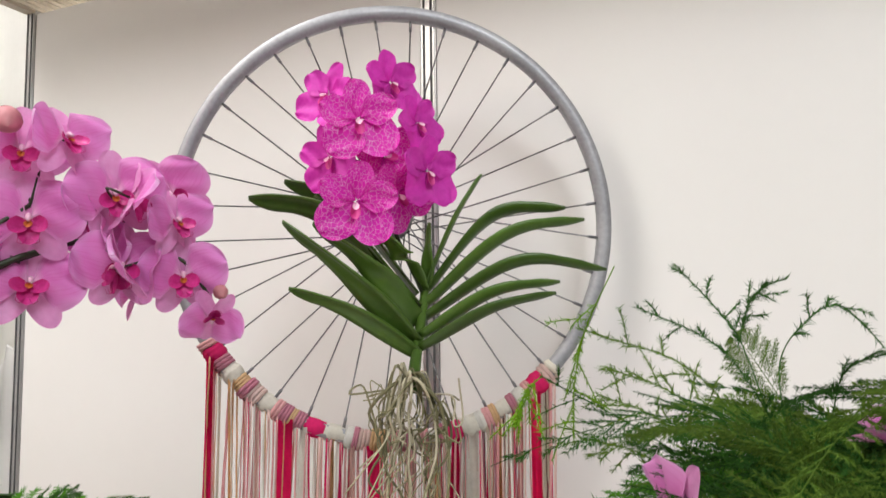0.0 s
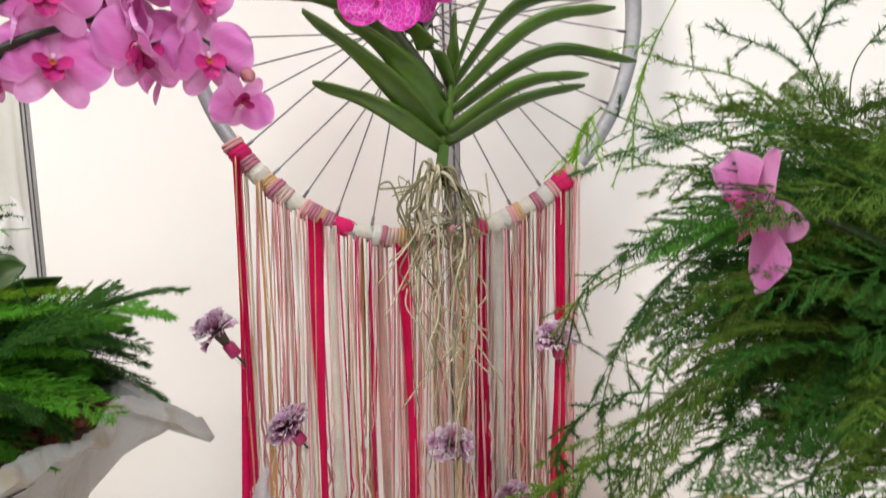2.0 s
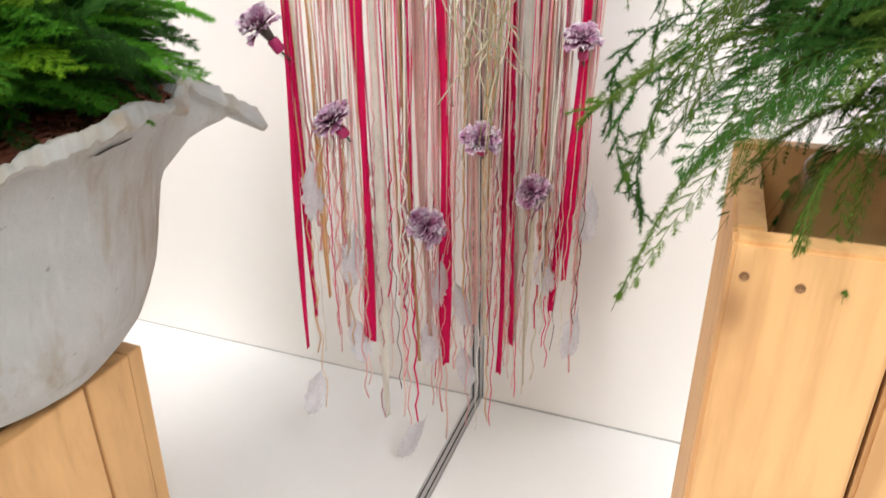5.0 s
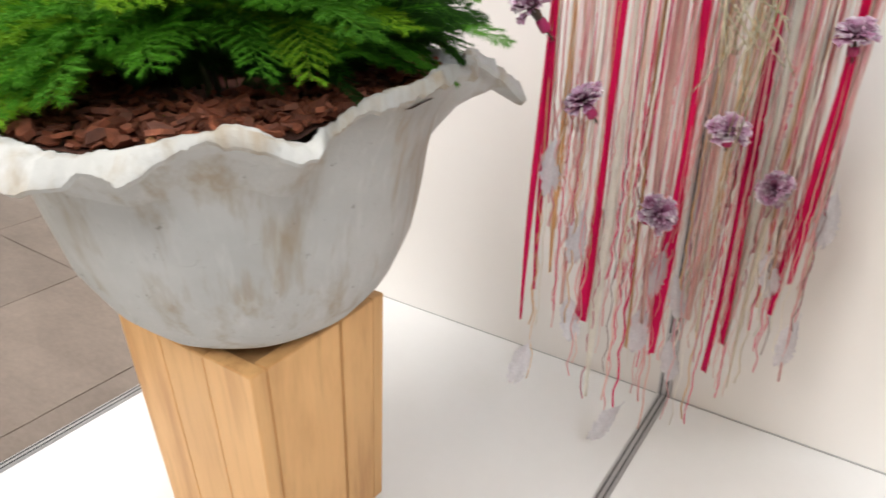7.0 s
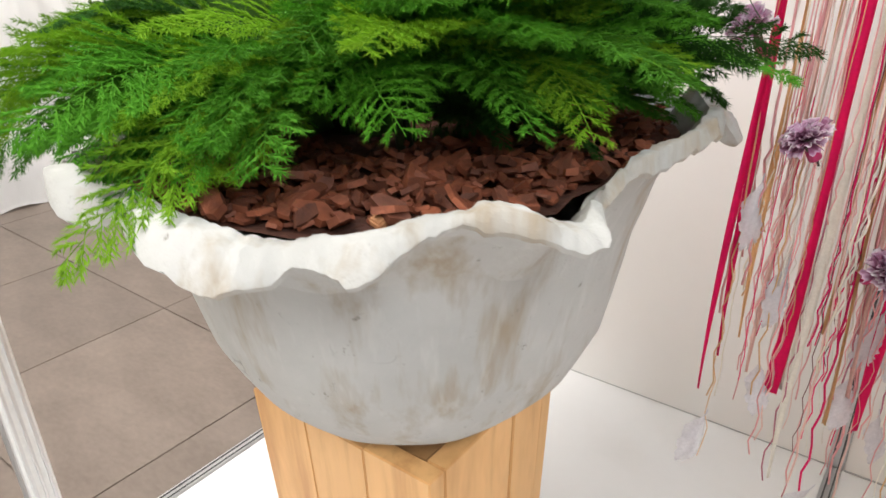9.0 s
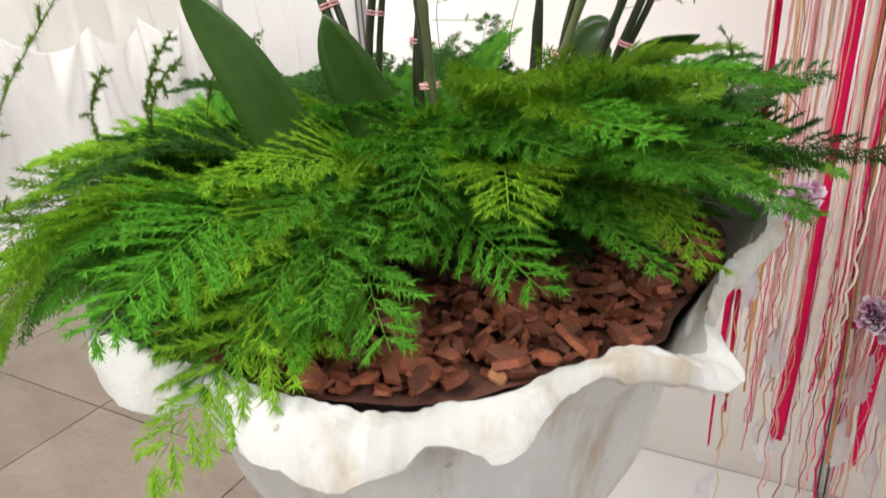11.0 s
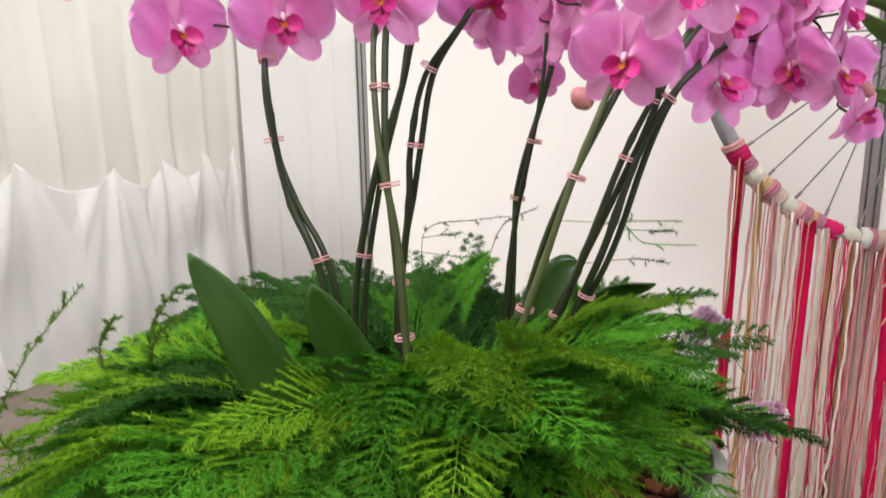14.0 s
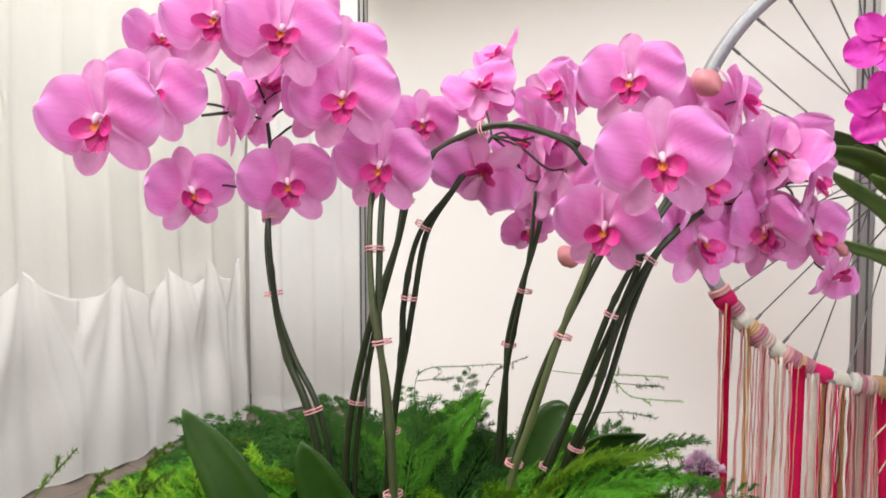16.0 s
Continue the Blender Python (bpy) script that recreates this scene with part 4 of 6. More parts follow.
for k, pts in enumerate(DRY_TWIGS):
    twig(fern, [(x, -0.60, z) for x, z in pts], 500 + k, M_FERN["mid" if k in (4, 5, 3) else "dark"], 0.012, 0.45, 9, 2)

# needled shoots that point up and out over the rim
SPIKES = (((-0.60, -0.94, 0.80), (-0.602, -1.00, 0.86), (-0.555, -1.006, 0.928), (-0.506, -0.982, 0.992)), ((-0.62, -0.85, 0.86), (-0.60, -0.865, 0.905), (-0.57, -0.875, 0.935), (-0.535, -0.882, 0.962)), ((-0.60, -0.86, 0.85), (-0.58, -0.88, 0.895), (-0.55, -0.89, 0.925), (-0.515, -0.895, 0.945)),
          ((-0.61, -0.80, 0.86), (-0.585, -0.81, 0.905), (-0.55, -0.82, 0.935), (-0.50, -0.825, 0.955)), ((-0.64, -0.88, 0.84), (-0.625, -0.90, 0.89), (-0.60, -0.91, 0.92), (-0.575, -0.915, 0.94)))
for k, pts in enumerate(SPIKES):
    twig(fern, pts, 540 + k, M_FERN["sage"], 0.013, 0.25, 3, 7)
# a long spray hanging outside the bowl
for k, (at, heading, lift, size) in enumerate((((-0.525, -0.90, 0.845), -128, -10, 0.80), ((-0.54, -0.89, 0.835), -142, -12, 0.88), ((-0.55, -0.87, 0.84), -152, -6, 0.80))):
    frond(fern, ("light", "mid", "light")[k], 2, at, heading, lift, size, 40 + 12 * k)

# ---- orchid flowers ----
def petal_sheet(bm, ang, length, width, shape, cup, curl, mat=0, wave=0.0, nu=12, nv=8, twist=0.0, z0=0.0):
    """A petal from the middle out along ang; shape: exponent of the outline; cup bends the rim forwards."""
    ca, sa = math.cos(ang), math.sin(ang)

    def f(u, v):
        s = 2 * v - 1
        u = math.sin(0.5 * math.pi * u)
        k = abs(2 * u ** shape - 1)
        w = width * max(0.0004, (1 - k ** 2.4)) ** (1 / 2.1) * min(1.0, 0.22 + 2.4 * u)
        x = length * (0.04 + 0.96 * u)
        y = 0.5 * w * s
        z = z0 + cup * (u * u) * length + curl * (s * s) * w + wave * math.sin(9 * u + 5 * s) * width * 0.05 + twist * s * w
        return Vector((x * ca - y * sa, x * sa + y * ca, z))

    sheet(bm, nu, nv, f, mat)


def phal_meshes(openness):
    b = bmesh.new()
    for ang in (90, 236, 304):
        petal_sheet(b, radians(ang), 0.052, 0.030, 0.85, -0.10 * openness, 0.08, 0, 0.4, z0=-0.005)
    sep = to_mesh("flower", b, M_PHALSEP)
    pets = []
    for ang in (17, 163):
        b = bmesh.new()
        petal_sheet(b, radians(ang), 0.055, 0.069, 0.80, 0.16 * openness - 0.05, -0.09, 0, 1.0, 14, 12, z0=0.002)
        pets.append(to_mesh("petal", b, M_PHAL))
    b = bmesh.new()
    for ang, L, w, cp in ((270, 0.027, 0.021, 0.45), (212, 0.020, 0.018, 0.9), (328, 0.020, 0.018, 0.9)):
        petal_sheet(b, radians(ang), L, w, 0.8, cp, 0.35, 0, 0, 5, 4, z0=0.003)
    for sg in (-1, 1):
        tube(b, [Vector((sg * 0.002, -0.019, 0.013)), Vector((sg * 0.006, -0.026, 0.017)), Vector((sg * 0.010, -0.024, 0.021)), Vector((sg * 0.009, -0.018, 0.021))], [0.0007, 0.0006, 0.0005, 0.0003], 4)
    petal_sheet(b, radians(265), 0.009, 0.008, 0.8, 0.8, 0.5, 1, 0, 4, 4, z0=0.006)
    lip = to_mesh("lip", b, [M_LIP, M_LIPGOLD])
    b = bmesh.new()
    tube(b, [Vector((0, 0.004, 0.0)), Vector((0, 0.004, 0.006)), Vector((0, 0.001, 0.011)), Vector((0, -0.002, 0.013))], [0.0024, 0.0028, 0.0028, 0.0016], 8)
    col = to_mesh("column", b, M_COLUMN)
    return sep, pets, lip, col


PHAL = [phal_meshes(q) for q in (0.6, 1.3, 2.4)]


def phal_flower(parent, at, facing, size=1.0, roll=0.0, kind=0):
    sep, pets, lip, col = PHAL[kind]
    m = aim(at, facing, roll=radians(roll), size=0.85 * size)
    fl = put("flower", sep, parent, m)
    for p in pets:
        put("petal", p, fl, m)
    put("lip", lip, fl, m, "magenta lip with an orange throat")
    put("column", col, fl, m)


def bud(parent, at, facing, size=1.0):
    b = bmesh.new()
    lathe(b, [(0.0005, -0.012), (0.005, -0.010), (0.009, -0.003), (0.0095, 0.003), (0.006, 0.010), (0.0005, 0.014)], 14)
    part("bud", b, M_BUD, parent, "closed dusky pink bud", aim(at, facing, size=size))


def stalk(parent, pts, r0=0.0044, r1=0.0019, n=40, twin=None):
    """A dark jointed stalk with a support stick beside it where twin gives its lean."""
    p = smooth_path(pts, n)
    b = bmesh.new()
    rad = [(r0 + (r1 - r0) * i / (n - 1)) * (1.25 if i % 9 == 4 else 1.0) for i in range(n)]
    tube(b, p, rad, 8)
    part("stalk", b, M_STALK if twin is None or round(twin * 10) % 3 else M_STALKLIGHT, parent)
    if twin is not None:
        m = int(n * 0.92)
        q = [v + Vector((0.008 * math.sin(2.2 * math.pi * i / m + twin), 0.006, 0)) for i, v in enumerate(p[:m])]
        b = bmesh.new()
        tube(b, q, 0.0031, 7)
        part("support_stick", b, M_STALK, parent)
    for s in (0.22, 0.52, 0.70):
        i = int(s * (n - 1))
        d = (p[i + 1] - p[i - 1]).normalized()
        b = bmesh.new()
        for t in (-0.0016, 0.0012):
            c = p[i] + d * t + (Vector((0.004 * math.sin(2.2 * math.pi * i / max(1, n * 0.75) + twin), 0.003, 0)) if twin is not None else Vector())
            x = d.orthogonal().normalized()
            y = d.cross(x)
            tube(b, [c + (x * math.cos(k * 0.5236) * 0.0085 + y * math.sin(k * 0.5236) * 0.0065) for k in range(13)], 0.0008, 5, False)
        part("tie", b, M_CLIP, parent, "pink tie round the stalk")


def short_stem(parent, a, b2, facing):
    b = bmesh.new()
    a, b2 = Vector(a), Vector(b2)
    back = b2 - facing * 0.022
    tube(b, smooth_path([a, (a + back) / 2 + Vector((0, 0, 0.006)), back, b2], 10), 0.0013, 5)
    part("flower_stem", b, M_STALK, parent)


def broad_leaf(parent, pts, width, side, mat=M_ORCHLEAF, point=0.72):
    p = smooth_path(pts, 18)
    w = [width * max(0.03, min(1.0, 0.6 + 1.8 * i / 17) * (1 - (i / 17) ** 2.8) ** point) for i in range(18)]
    b = bmesh.new()
    ribbon_blade(b, p, w, side, 0.17, 0.0011)
    part("leaf", b, mat, parent)


def orchid(name, at, label, stalks, flowers, leaves, buds=()):
    """stalks: lists of points; flowers: x, y, z, heading of the face (degrees, -90 looks down -y), pitch, size, roll, kind."""
    t = thing(name, at, label, "orchid", "orchids in the planter")
    ends = []
    for i, pts in enumerate(stalks):
        stalk(t, pts, twin=i * 1.7 + 0.4)
        ends.extend(smooth_path(pts, 24)[12:])
    for x, y, z, h, e, size, roll, kind in flowers:
        fd = Vector((math.cos(radians(h)) * math.cos(radians(e)), math.sin(radians(h)) * math.cos(radians(e)), math.sin(radians(e))))
        at_f = Vector((x, y, z))
        phal_flower(t, at_f, fd, size, roll, kind)
        near_end = min(ends, key=lambda q: (q - at_f).length)
        if (near_end - at_f).length < 0.13:
            short_stem(t, near_end, at_f - fd * 0.004, fd)
    for pts, w, side in leaves:
        broad_leaf(t, pts, w, side)
    for x, y, z, size in buds:
        bud(t, (x, y, z), (0.5, -0.3, -0.4), size)
    return t


LEFT = [(-0.536, -0.937, 1.225, -62, -6, 1.05, 6, 0), (-0.565, -0.870, 1.259, -50, 4, 1.0, -8, 0), (-0.506, -0.849, 1.318, -62, 6, 1.05, 4, 0), (-0.448, -0.834, 1.303, -52, 4, 1.05, -6, 0),
        (-0.545, -0.800, 1.250, 60, 10, 0.95, 20, 1), (-0.585, -0.815, 1.177, -20, -8, 0.95, 10, 1), (-0.498, -0.775, 1.184, -48, -4, 1.0, 8, 0), (-0.640, -0.800, 1.330, -30, 15, 0.8, 0, 2), (-0.53, -0.72, 1.36, -70, 15, 0.95, 0, 0), (-0.47, -0.76, 1.262, -20, 5, 0.95, 0, 1), (-0.49, -0.70, 1.32, -60, 10, 1.0, 0, 0)]
MID = [(-0.416, -0.793, 1.253, -68, 2, 1.05, 4, 0), (-0.404, -0.756, 1.197, -72, -6, 1.0, -4, 0), (-0.455, -0.600, 1.258, -55, 0, 0.9, 0, 0), (-0.377, -0.610, 1.290, -70, 35, 0.9, 30, 1), (-0.343, -0.679, 1.194, -75, -38, 1.0, 150, 1),
       (-0.320, -0.590, 1.236, 40, 10, 1.0, 0, 1), (-0.390, -0.530, 1.340, -120, 35, 0.8, 15, 2), (-0.330, -0.560, 1.190, 80, -8, 1.0, 15, 1), (-0.300, -0.540, 1.285, 10, 20, 0.85, 0, 2), (-0.285, -0.60, 1.20, 60, 0, 0.95, 30, 0)]
RIGHT = [(-0.207, -0.659, 1.270, -80, 2, 1.0, 0, 0), (-0.168, -0.716, 1.196, -74, -4, 1.12, 4, 0), (-0.223, -0.676, 1.143, -82, -10, 1.0, -8, 0), (-0.380, -0.470, 1.137, -60, -20, 0.75, 20, 2), (-0.160, -0.580, 1.250, -38, -4, 0.95, 0, 0),
         (-0.158, -0.572, 1.186, -40, -4, 1.05, 4, 0), (-0.106, -0.521, 1.213, -42, -6, 1.0, 10, 0), (-0.163, -0.565, 1.126, -36, 14, 1.05, -6, 0), (-0.108, -0.510, 1.143, -40, -2, 1.0, 0, 0), (-0.066, -0.472, 1.134, -44, -4, 0.95, 4, 0)]
TIP = [(-0.067, -0.482, 1.188, -15, 6, 0.8, 10, 2), (-0.047, -0.452, 1.090, -40, -30, 0.7, 170, 2), (-0.128, -0.560, 1.262, -5, 15, 0.85, 0, 2), (-0.135, -0.500, 1.165, 60, 0, 0.9, 20, 1), (-0.190, -0.560, 1.150, 20, -10, 0.9, 10, 1)]

# fuller clusters: flowers behind, turned to the sides
r = random.Random(64)
for group, cx, cy, cz, n in ((MID, -0.365, -0.535, 1.245, 7), (RIGHT, -0.135, -0.495, 1.185, 6), (LEFT, -0.52, -0.74, 1.28, 4)):
    for k in range(n):
        group.append((cx + r.uniform(-0.065, 0.065), cy + r.uniform(-0.03, 0.03), cz + r.uniform(-0.06, 0.065), r.choice((r.uniform(-160, -100), r.uniform(-60, 60), r.uniform(-90, -40))), r.uniform(-25, 40), r.uniform(0.8, 0.98), r.uniform(-60, 60), r.choice((1, 1, 2, 0))))

orchid("phalaenopsis_orchid", (-0.47, -0.76, SOIL_Z), "lilac-pink moth orchid on a dark staked stalk in the planter",
       [[(-0.455, -0.755, 0.75), (-0.468, -0.775, 0.945), (-0.497, -0.78, 1.02), (-0.507, -0.785, 1.075), (-0.515, -0.784, 1.142), (-0.535, -0.755, 1.19), (-0.55, -0.75, 1.27)]], LEFT,
       [([(-0.455, -0.79, 0.76), (-0.478, -0.83, 0.86), (-0.498, -0.858, 0.938), (-0.517, -0.884, 0.993)], 0.053, (0.75, 0.62, 0.1)), ([(-0.40, -0.76, 0.76), (-0.413, -0.79, 0.86), (-0.425, -0.822, 0.93), (-0.427, -0.841, 0.967)], 0.050, (0.8, 0.55, 0.1))])
orchid("phalaenopsis_orchid", (-0.42, -0.70, SOIL_Z), "lilac-pink moth orchid with crossing staked stalks and an arching tip",
       [[(-0.49, -0.69, 0.75), (-0.490, -0.70, 0.900), (-0.462, -0.70, 1.03), (-0.426, -0.70, 1.121), (-0.397, -0.70, 1.198), (-0.322, -0.70, 1.235), (-0.260, -0.69, 1.220), (-0.239, -0.68, 1.197)],
        [(-0.375, -0.765, 0.75), (-0.380, -0.775, 0.905), (-0.386, -0.775, 0.994), (-0.402, -0.775, 1.08), (-0.416, -0.755, 1.170), (-0.42, -0.715, 1.22)],
        [(-0.445, -0.68, 0.75), (-0.437, -0.695, 0.905), (-0.423, -0.695, 1.014), (-0.420, -0.695, 1.067), (-0.402, -0.695, 1.135), (-0.360, -0.69, 1.185), (-0.34, -0.66, 1.23)]], MID,
       [([(-0.36, -0.58, 0.76), (-0.345, -0.55, 0.86), (-0.325, -0.525, 0.915), (-0.305, -0.51, 0.925)], 0.062, (0.9, 0.3, -0.5))])
orchid("phalaenopsis_orchid", (-0.32, -0.58, SOIL_Z), "lilac-pink moth orchid leaning over on dark staked stalks",
       [[(-0.388, -0.57, 0.75), (-0.379, -0.57, 0.845), (-0.365, -0.57, 0.973), (-0.353, -0.57, 1.033), (-0.336, -0.57, 1.115), (-0.33, -0.57, 1.18)],
        [(-0.345, -0.68, 0.75), (-0.309, -0.685, 0.900), (-0.288, -0.685, 0.964), (-0.263, -0.685, 1.039), (-0.237, -0.672, 1.115), (-0.225, -0.625, 1.17), (-0.215, -0.60, 1.22)],
        [(-0.34, -0.62, 0.75), (-0.302, -0.622, 0.875), (-0.269, -0.622, 0.964), (-0.237, -0.622, 1.053), (-0.214, -0.622, 1.103), (-0.187, -0.615, 1.155), (-0.16, -0.57, 1.20)],
        [(-0.32, -0.618, 0.75), (-0.286, -0.618, 0.881), (-0.252, -0.618, 0.968), (-0.218, -0.618, 1.07), (-0.180, -0.60, 1.135), (-0.130, -0.50, 1.175), (-0.07, -0.47, 1.15), (-0.05, -0.45, 1.11)]], RIGHT + TIP,
       [([(-0.33, -0.57, 0.76), (-0.30, -0.56, 0.86), (-0.265, -0.545, 0.905), (-0.217, -0.536, 0.92)], 0.040, (0.3, 0.5, -0.6))],
       [(-0.153, -0.60, 1.274, 1.3), (-0.042, -0.445, 1.118, 0.8), (-0.276, -0.62, 1.113, 1.1), (-0.215, -0.61, 1.12, 0.9)])

# ---- bicycle wheel with fringe ----
WC = Vector((0.0366, -0.197, 1.2125))
WY = radians(28.9)
WU, WN = Vector((math.cos(WY), math.sin(WY), 0)), Vector((math.sin(WY), -math.cos(WY), 0))
WR = 0.2874


def on_wheel(a, b, c):
    """a to the side in the wheel's plane, b out of it, c up; from the hub."""
    return WC + WU * a + WN * b + Vector((0, 0, c))


def aside(a):
    return 0.015 + 0.963 * a - 0.149 * a * a


def fall(a, c):
    return -0.007 - 0.023 * a + c * (0.987 - 0.125 * a)


def hung(a, b, c):
    """A place of what hangs on the wheel, drawn in slightly where the wheel turns from the aisle."""
    return on_wheel(aside(a), b, fall(a, c))


wheel = thing("bicycle_wheel_hanging", tuple(WC), "grey bicycle wheel wall hanging with cloth-wrapped rim and long fringe", "wall hanging")
bm = bmesh.new()
prof = [(-0.012, -0.008), (-0.010, 0.006), (-0.006, 0.012), (0.006, 0.012), (0.010, 0.006), (0.012, -0.008), (0.009, -0.009), (0.004, -0.004), (-0.004, -0.004), (-0.009, -0.009)]
prof = [(0.9 * b, -0.8 * c) for b, c in prof]
NR = 140
rings = []
for k in range(NR):
    a = 2 * math.pi * k / NR
    rings.append([bm.verts.new(on_wheel((WR + c) * math.cos(a), b, (WR + c) * math.sin(a))) for b, c in prof])
for k in range(NR):
    p, q = rings[k], rings[(k + 1) % NR]
    for j in range(len(prof)):
        bm.faces.new((p[j], p[(j + 1) % len(prof)], q[(j + 1) % len(prof)], q[j]))
bmesh.ops.recalc_face_normals(bm, faces=bm.faces[:])
part("rim", bm, M_RIM, wheel)
turn = Matrix((WU, Vector((0, 0, 1)), WN)).transposed().to_4x4()
hub_m = Matrix.Translation(WC) @ turn
bm = bmesh.new()
lathe(bm, [(0.0005, 0.050), (0.004, 0.050), (0.005, 0.046), (0.005, 0.040), (0.010, 0.039), (0.010, 0.034), (0.019, 0.032), (0.0205, 0.030), (0.0205, 0.027), (0.012, 0.024), (0.010, 0.0), (0.012, -0.024), (0.0205, -0.027), (0.0205, -0.030), (0.010, -0.034), (0.005, -0.040), (0.0005, -0.042)], 28)
part("hub", bm, M_HUB, wheel, m=hub_m)
for k in range(36):
    a = 2 * math.pi * (k + 0.55) / 36
    side = 1 if k % 2 else -1
    lean = (0.75 if (k // 2) % 2 else -0.75) + 0.1
    p0 = on_wheel(0.0185 * math.cos(a + lean), side * 0.028, 0.0185 * math.sin(a + lean))
    p1 = on_wheel((WR - 0.010) * math.cos(a), 0, (WR - 0.010) * math.sin(a))
    bm = bmesh.new()
    d = (p1 - p0).normalized()
    tube(bm, [p0, p1 - d * 0.014, p1 - d * 0.0135, p1], [0.00105, 0.00105, 0.0021, 0.0021], 5)
    part("spoke", bm, M_SPOKE, wheel)

# cloth wound round the lower rim, band by band
A0, A1 = radians(212.5), radians(317.5)
order = ["rose", "crimson", "mauve", "cream", "mustard", "mauve", "blush", "cream", "rose", "mauve", "mustard", "mauve", "crimson", "cream", "ivory", "mauve", "blush", "mustard", "rose", "mauve", "cream", "rose", "ivory", "mauve", "crimson", "cream", "ivory", "rose", "mustard", "cream", "mauve", "ivory", "rose", "crimson", "blush", "cream"]
sizes = [0.6, 1.3, 1.0, 1.4, 0.9, 0.7, 1.1, 1.4, 0.7, 0.9, 0.5, 0.9, 1.9, 1.8, 0.8, 0.5, 1.1, 1.5, 0.9, 1.0, 1.0, 0.8, 0.7, 0.8, 1.6, 1.5, 0.8, 0.7, 0.6, 1.3, 0.7, 1.2, 0.7, 1.5, 0.8, 0.7]
tot, acc = sum(sizes), 0.0
r = random.Random(5)
for name, sz in zip(order, sizes):
    b0 = A0 + (A1 - A0) * acc / tot
    acc += sz
    b1 = A0 + (A1 - A0) * acc / tot
    bm = bmesh.new()
    turns = max(2, int((b1 - b0) / 0.014))
    rr = 0.0130 + r.uniform(-0.0014, 0.0018)
    n = turns * 16
    if name in ("crimson", "cream", "ivory"):
        m2 = 10
        pts = [(b0 + (b1 - b0) * i / m2) for i in range(m2 + 1)]
        tube(bm, [on_wheel(WR * math.cos(a), 0, WR * math.sin(a)) for a in pts], [rr * (0.9 + 0.14 * math.sin(math.pi * i / m2) + r.uniform(-0.04, 0.04)) for i in range(m2 + 1)], 16)
        for v in bm.verts:
            v.co += 0.0012 * noise.noise_vector(v.co * 120)
    else:
        pts = []
        for i in range(n + 1):
            q = i / n
            a = b0 + (b1 - b0) * q
            t = 2 * math.pi * turns * q
            rad = rr * 0.92
            pts.append(on_wheel((WR + rad * math.cos(t)) * math.cos(a), rad * math.sin(t), (WR + rad * math.cos(t)) * math.sin(a)))
        tube(bm, pts, max(0.0022, 0.62 * WR * (b1 - b0) / turns), 6)
    part("wrapped_band", bm, CLOTH[name], wheel, name + " cloth wound round the rim")

# broad ribbons of the fringe: a, length, width, colour
r = random.Random(8)


def hang_from(a):
    ang = math.acos(max(-1, min(1, a / WR)))
    return -WR * math.sin(ang)


def strip_ribbon(a0, a1, bottom, width, colour, b0=0.012, sway=0.006, name="ribbon", fork=False):
    bottom = fall(a0, bottom)
    a0, a1 = aside(a0), aside(a1)
    c0 = hang_from(a0)
    n = 26
    ph = r.uniform(0, 6.28)
    for sgn in ((-1, 1) if fork else (0,)):
        bm = bmesh.new()
        end = bottom + (0.03 * sgn if fork else 0)

        def f(u, v):
            c = c0 - 0.004 + (end - c0) * u
            a = a0 + (a1 - a0) * u + sway * math.sin(4 * u + ph) * u + sgn * 0.010 * u
            tw = 0.9 * math.sin(3.2 * u + ph) * u
            w = width * (0.62 if fork else 1) * (0.75 + 0.25 * math.cos(7 * u + ph))
            s = (v - 0.5) * w
            return on_wheel(a + s * math.cos(tw), b0 + s * math.sin(tw) + 0.006 * math.sin(5 * u + ph) * u + 0.0025 * math.cos(6 * math.pi * v), c)

        sheet(bm, n, 4, f)
        bmesh.ops.solidify(bm, geom=bm.faces[:], thickness=0.0009)
        part(name, bm, CLOTH[colour], wheel)


for a0, a1, bottom, w, colour, fork in ((-0.250, -0.262, -0.86, 0.014, "crimson", True), (-0.160, -0.172, -0.90, 0.016, "crimson", False), (-0.046, -0.040, -0.97, 0.017, "crimson", False), (0.062, 0.056, -0.98, 0.017, "crimson", True), (0.178, 0.165, -0.87, 0.017, "crimson", True),
                                        (-0.140, -0.150, -1.06, 0.022, "ivory", False), (0.085, 0.080, -0.95, 0.017, "ivory", False), (-0.225, -0.228, -0.80, 0.010, "mustard", False), (-0.100, -0.100, -0.95, 0.008, "mustard", False),
                                        (0.135, 0.128, -0.80, 0.013, "blush", False), (0.030, 0.020, -0.92, 0.013, "cream", False), (-0.075, -0.078, -0.9, 0.012, "blush", False), (0.110, 0.105, -1.05, 0.010, "cream", False), (0.0, 0.004, -0.9, 0.012, "blush", False)):
    strip_ribbon(a0, a1, bottom, w * (1.3 if colour == "crimson" else 1.0), colour, fork=fork)

# soft pale strips between them
for k in range(12):
    a0 = -0.235 + 0.040 * k + r.uniform(-0.008, 0.008)
    strip_ribbon(a0, a0 - 0.006, -r.uniform(0.62, 0.9), r.uniform(0.006, 0.013), ("cream", "blush", "ivory", "mustard", "rose", "cream")[k % 6], b0=-0.004)

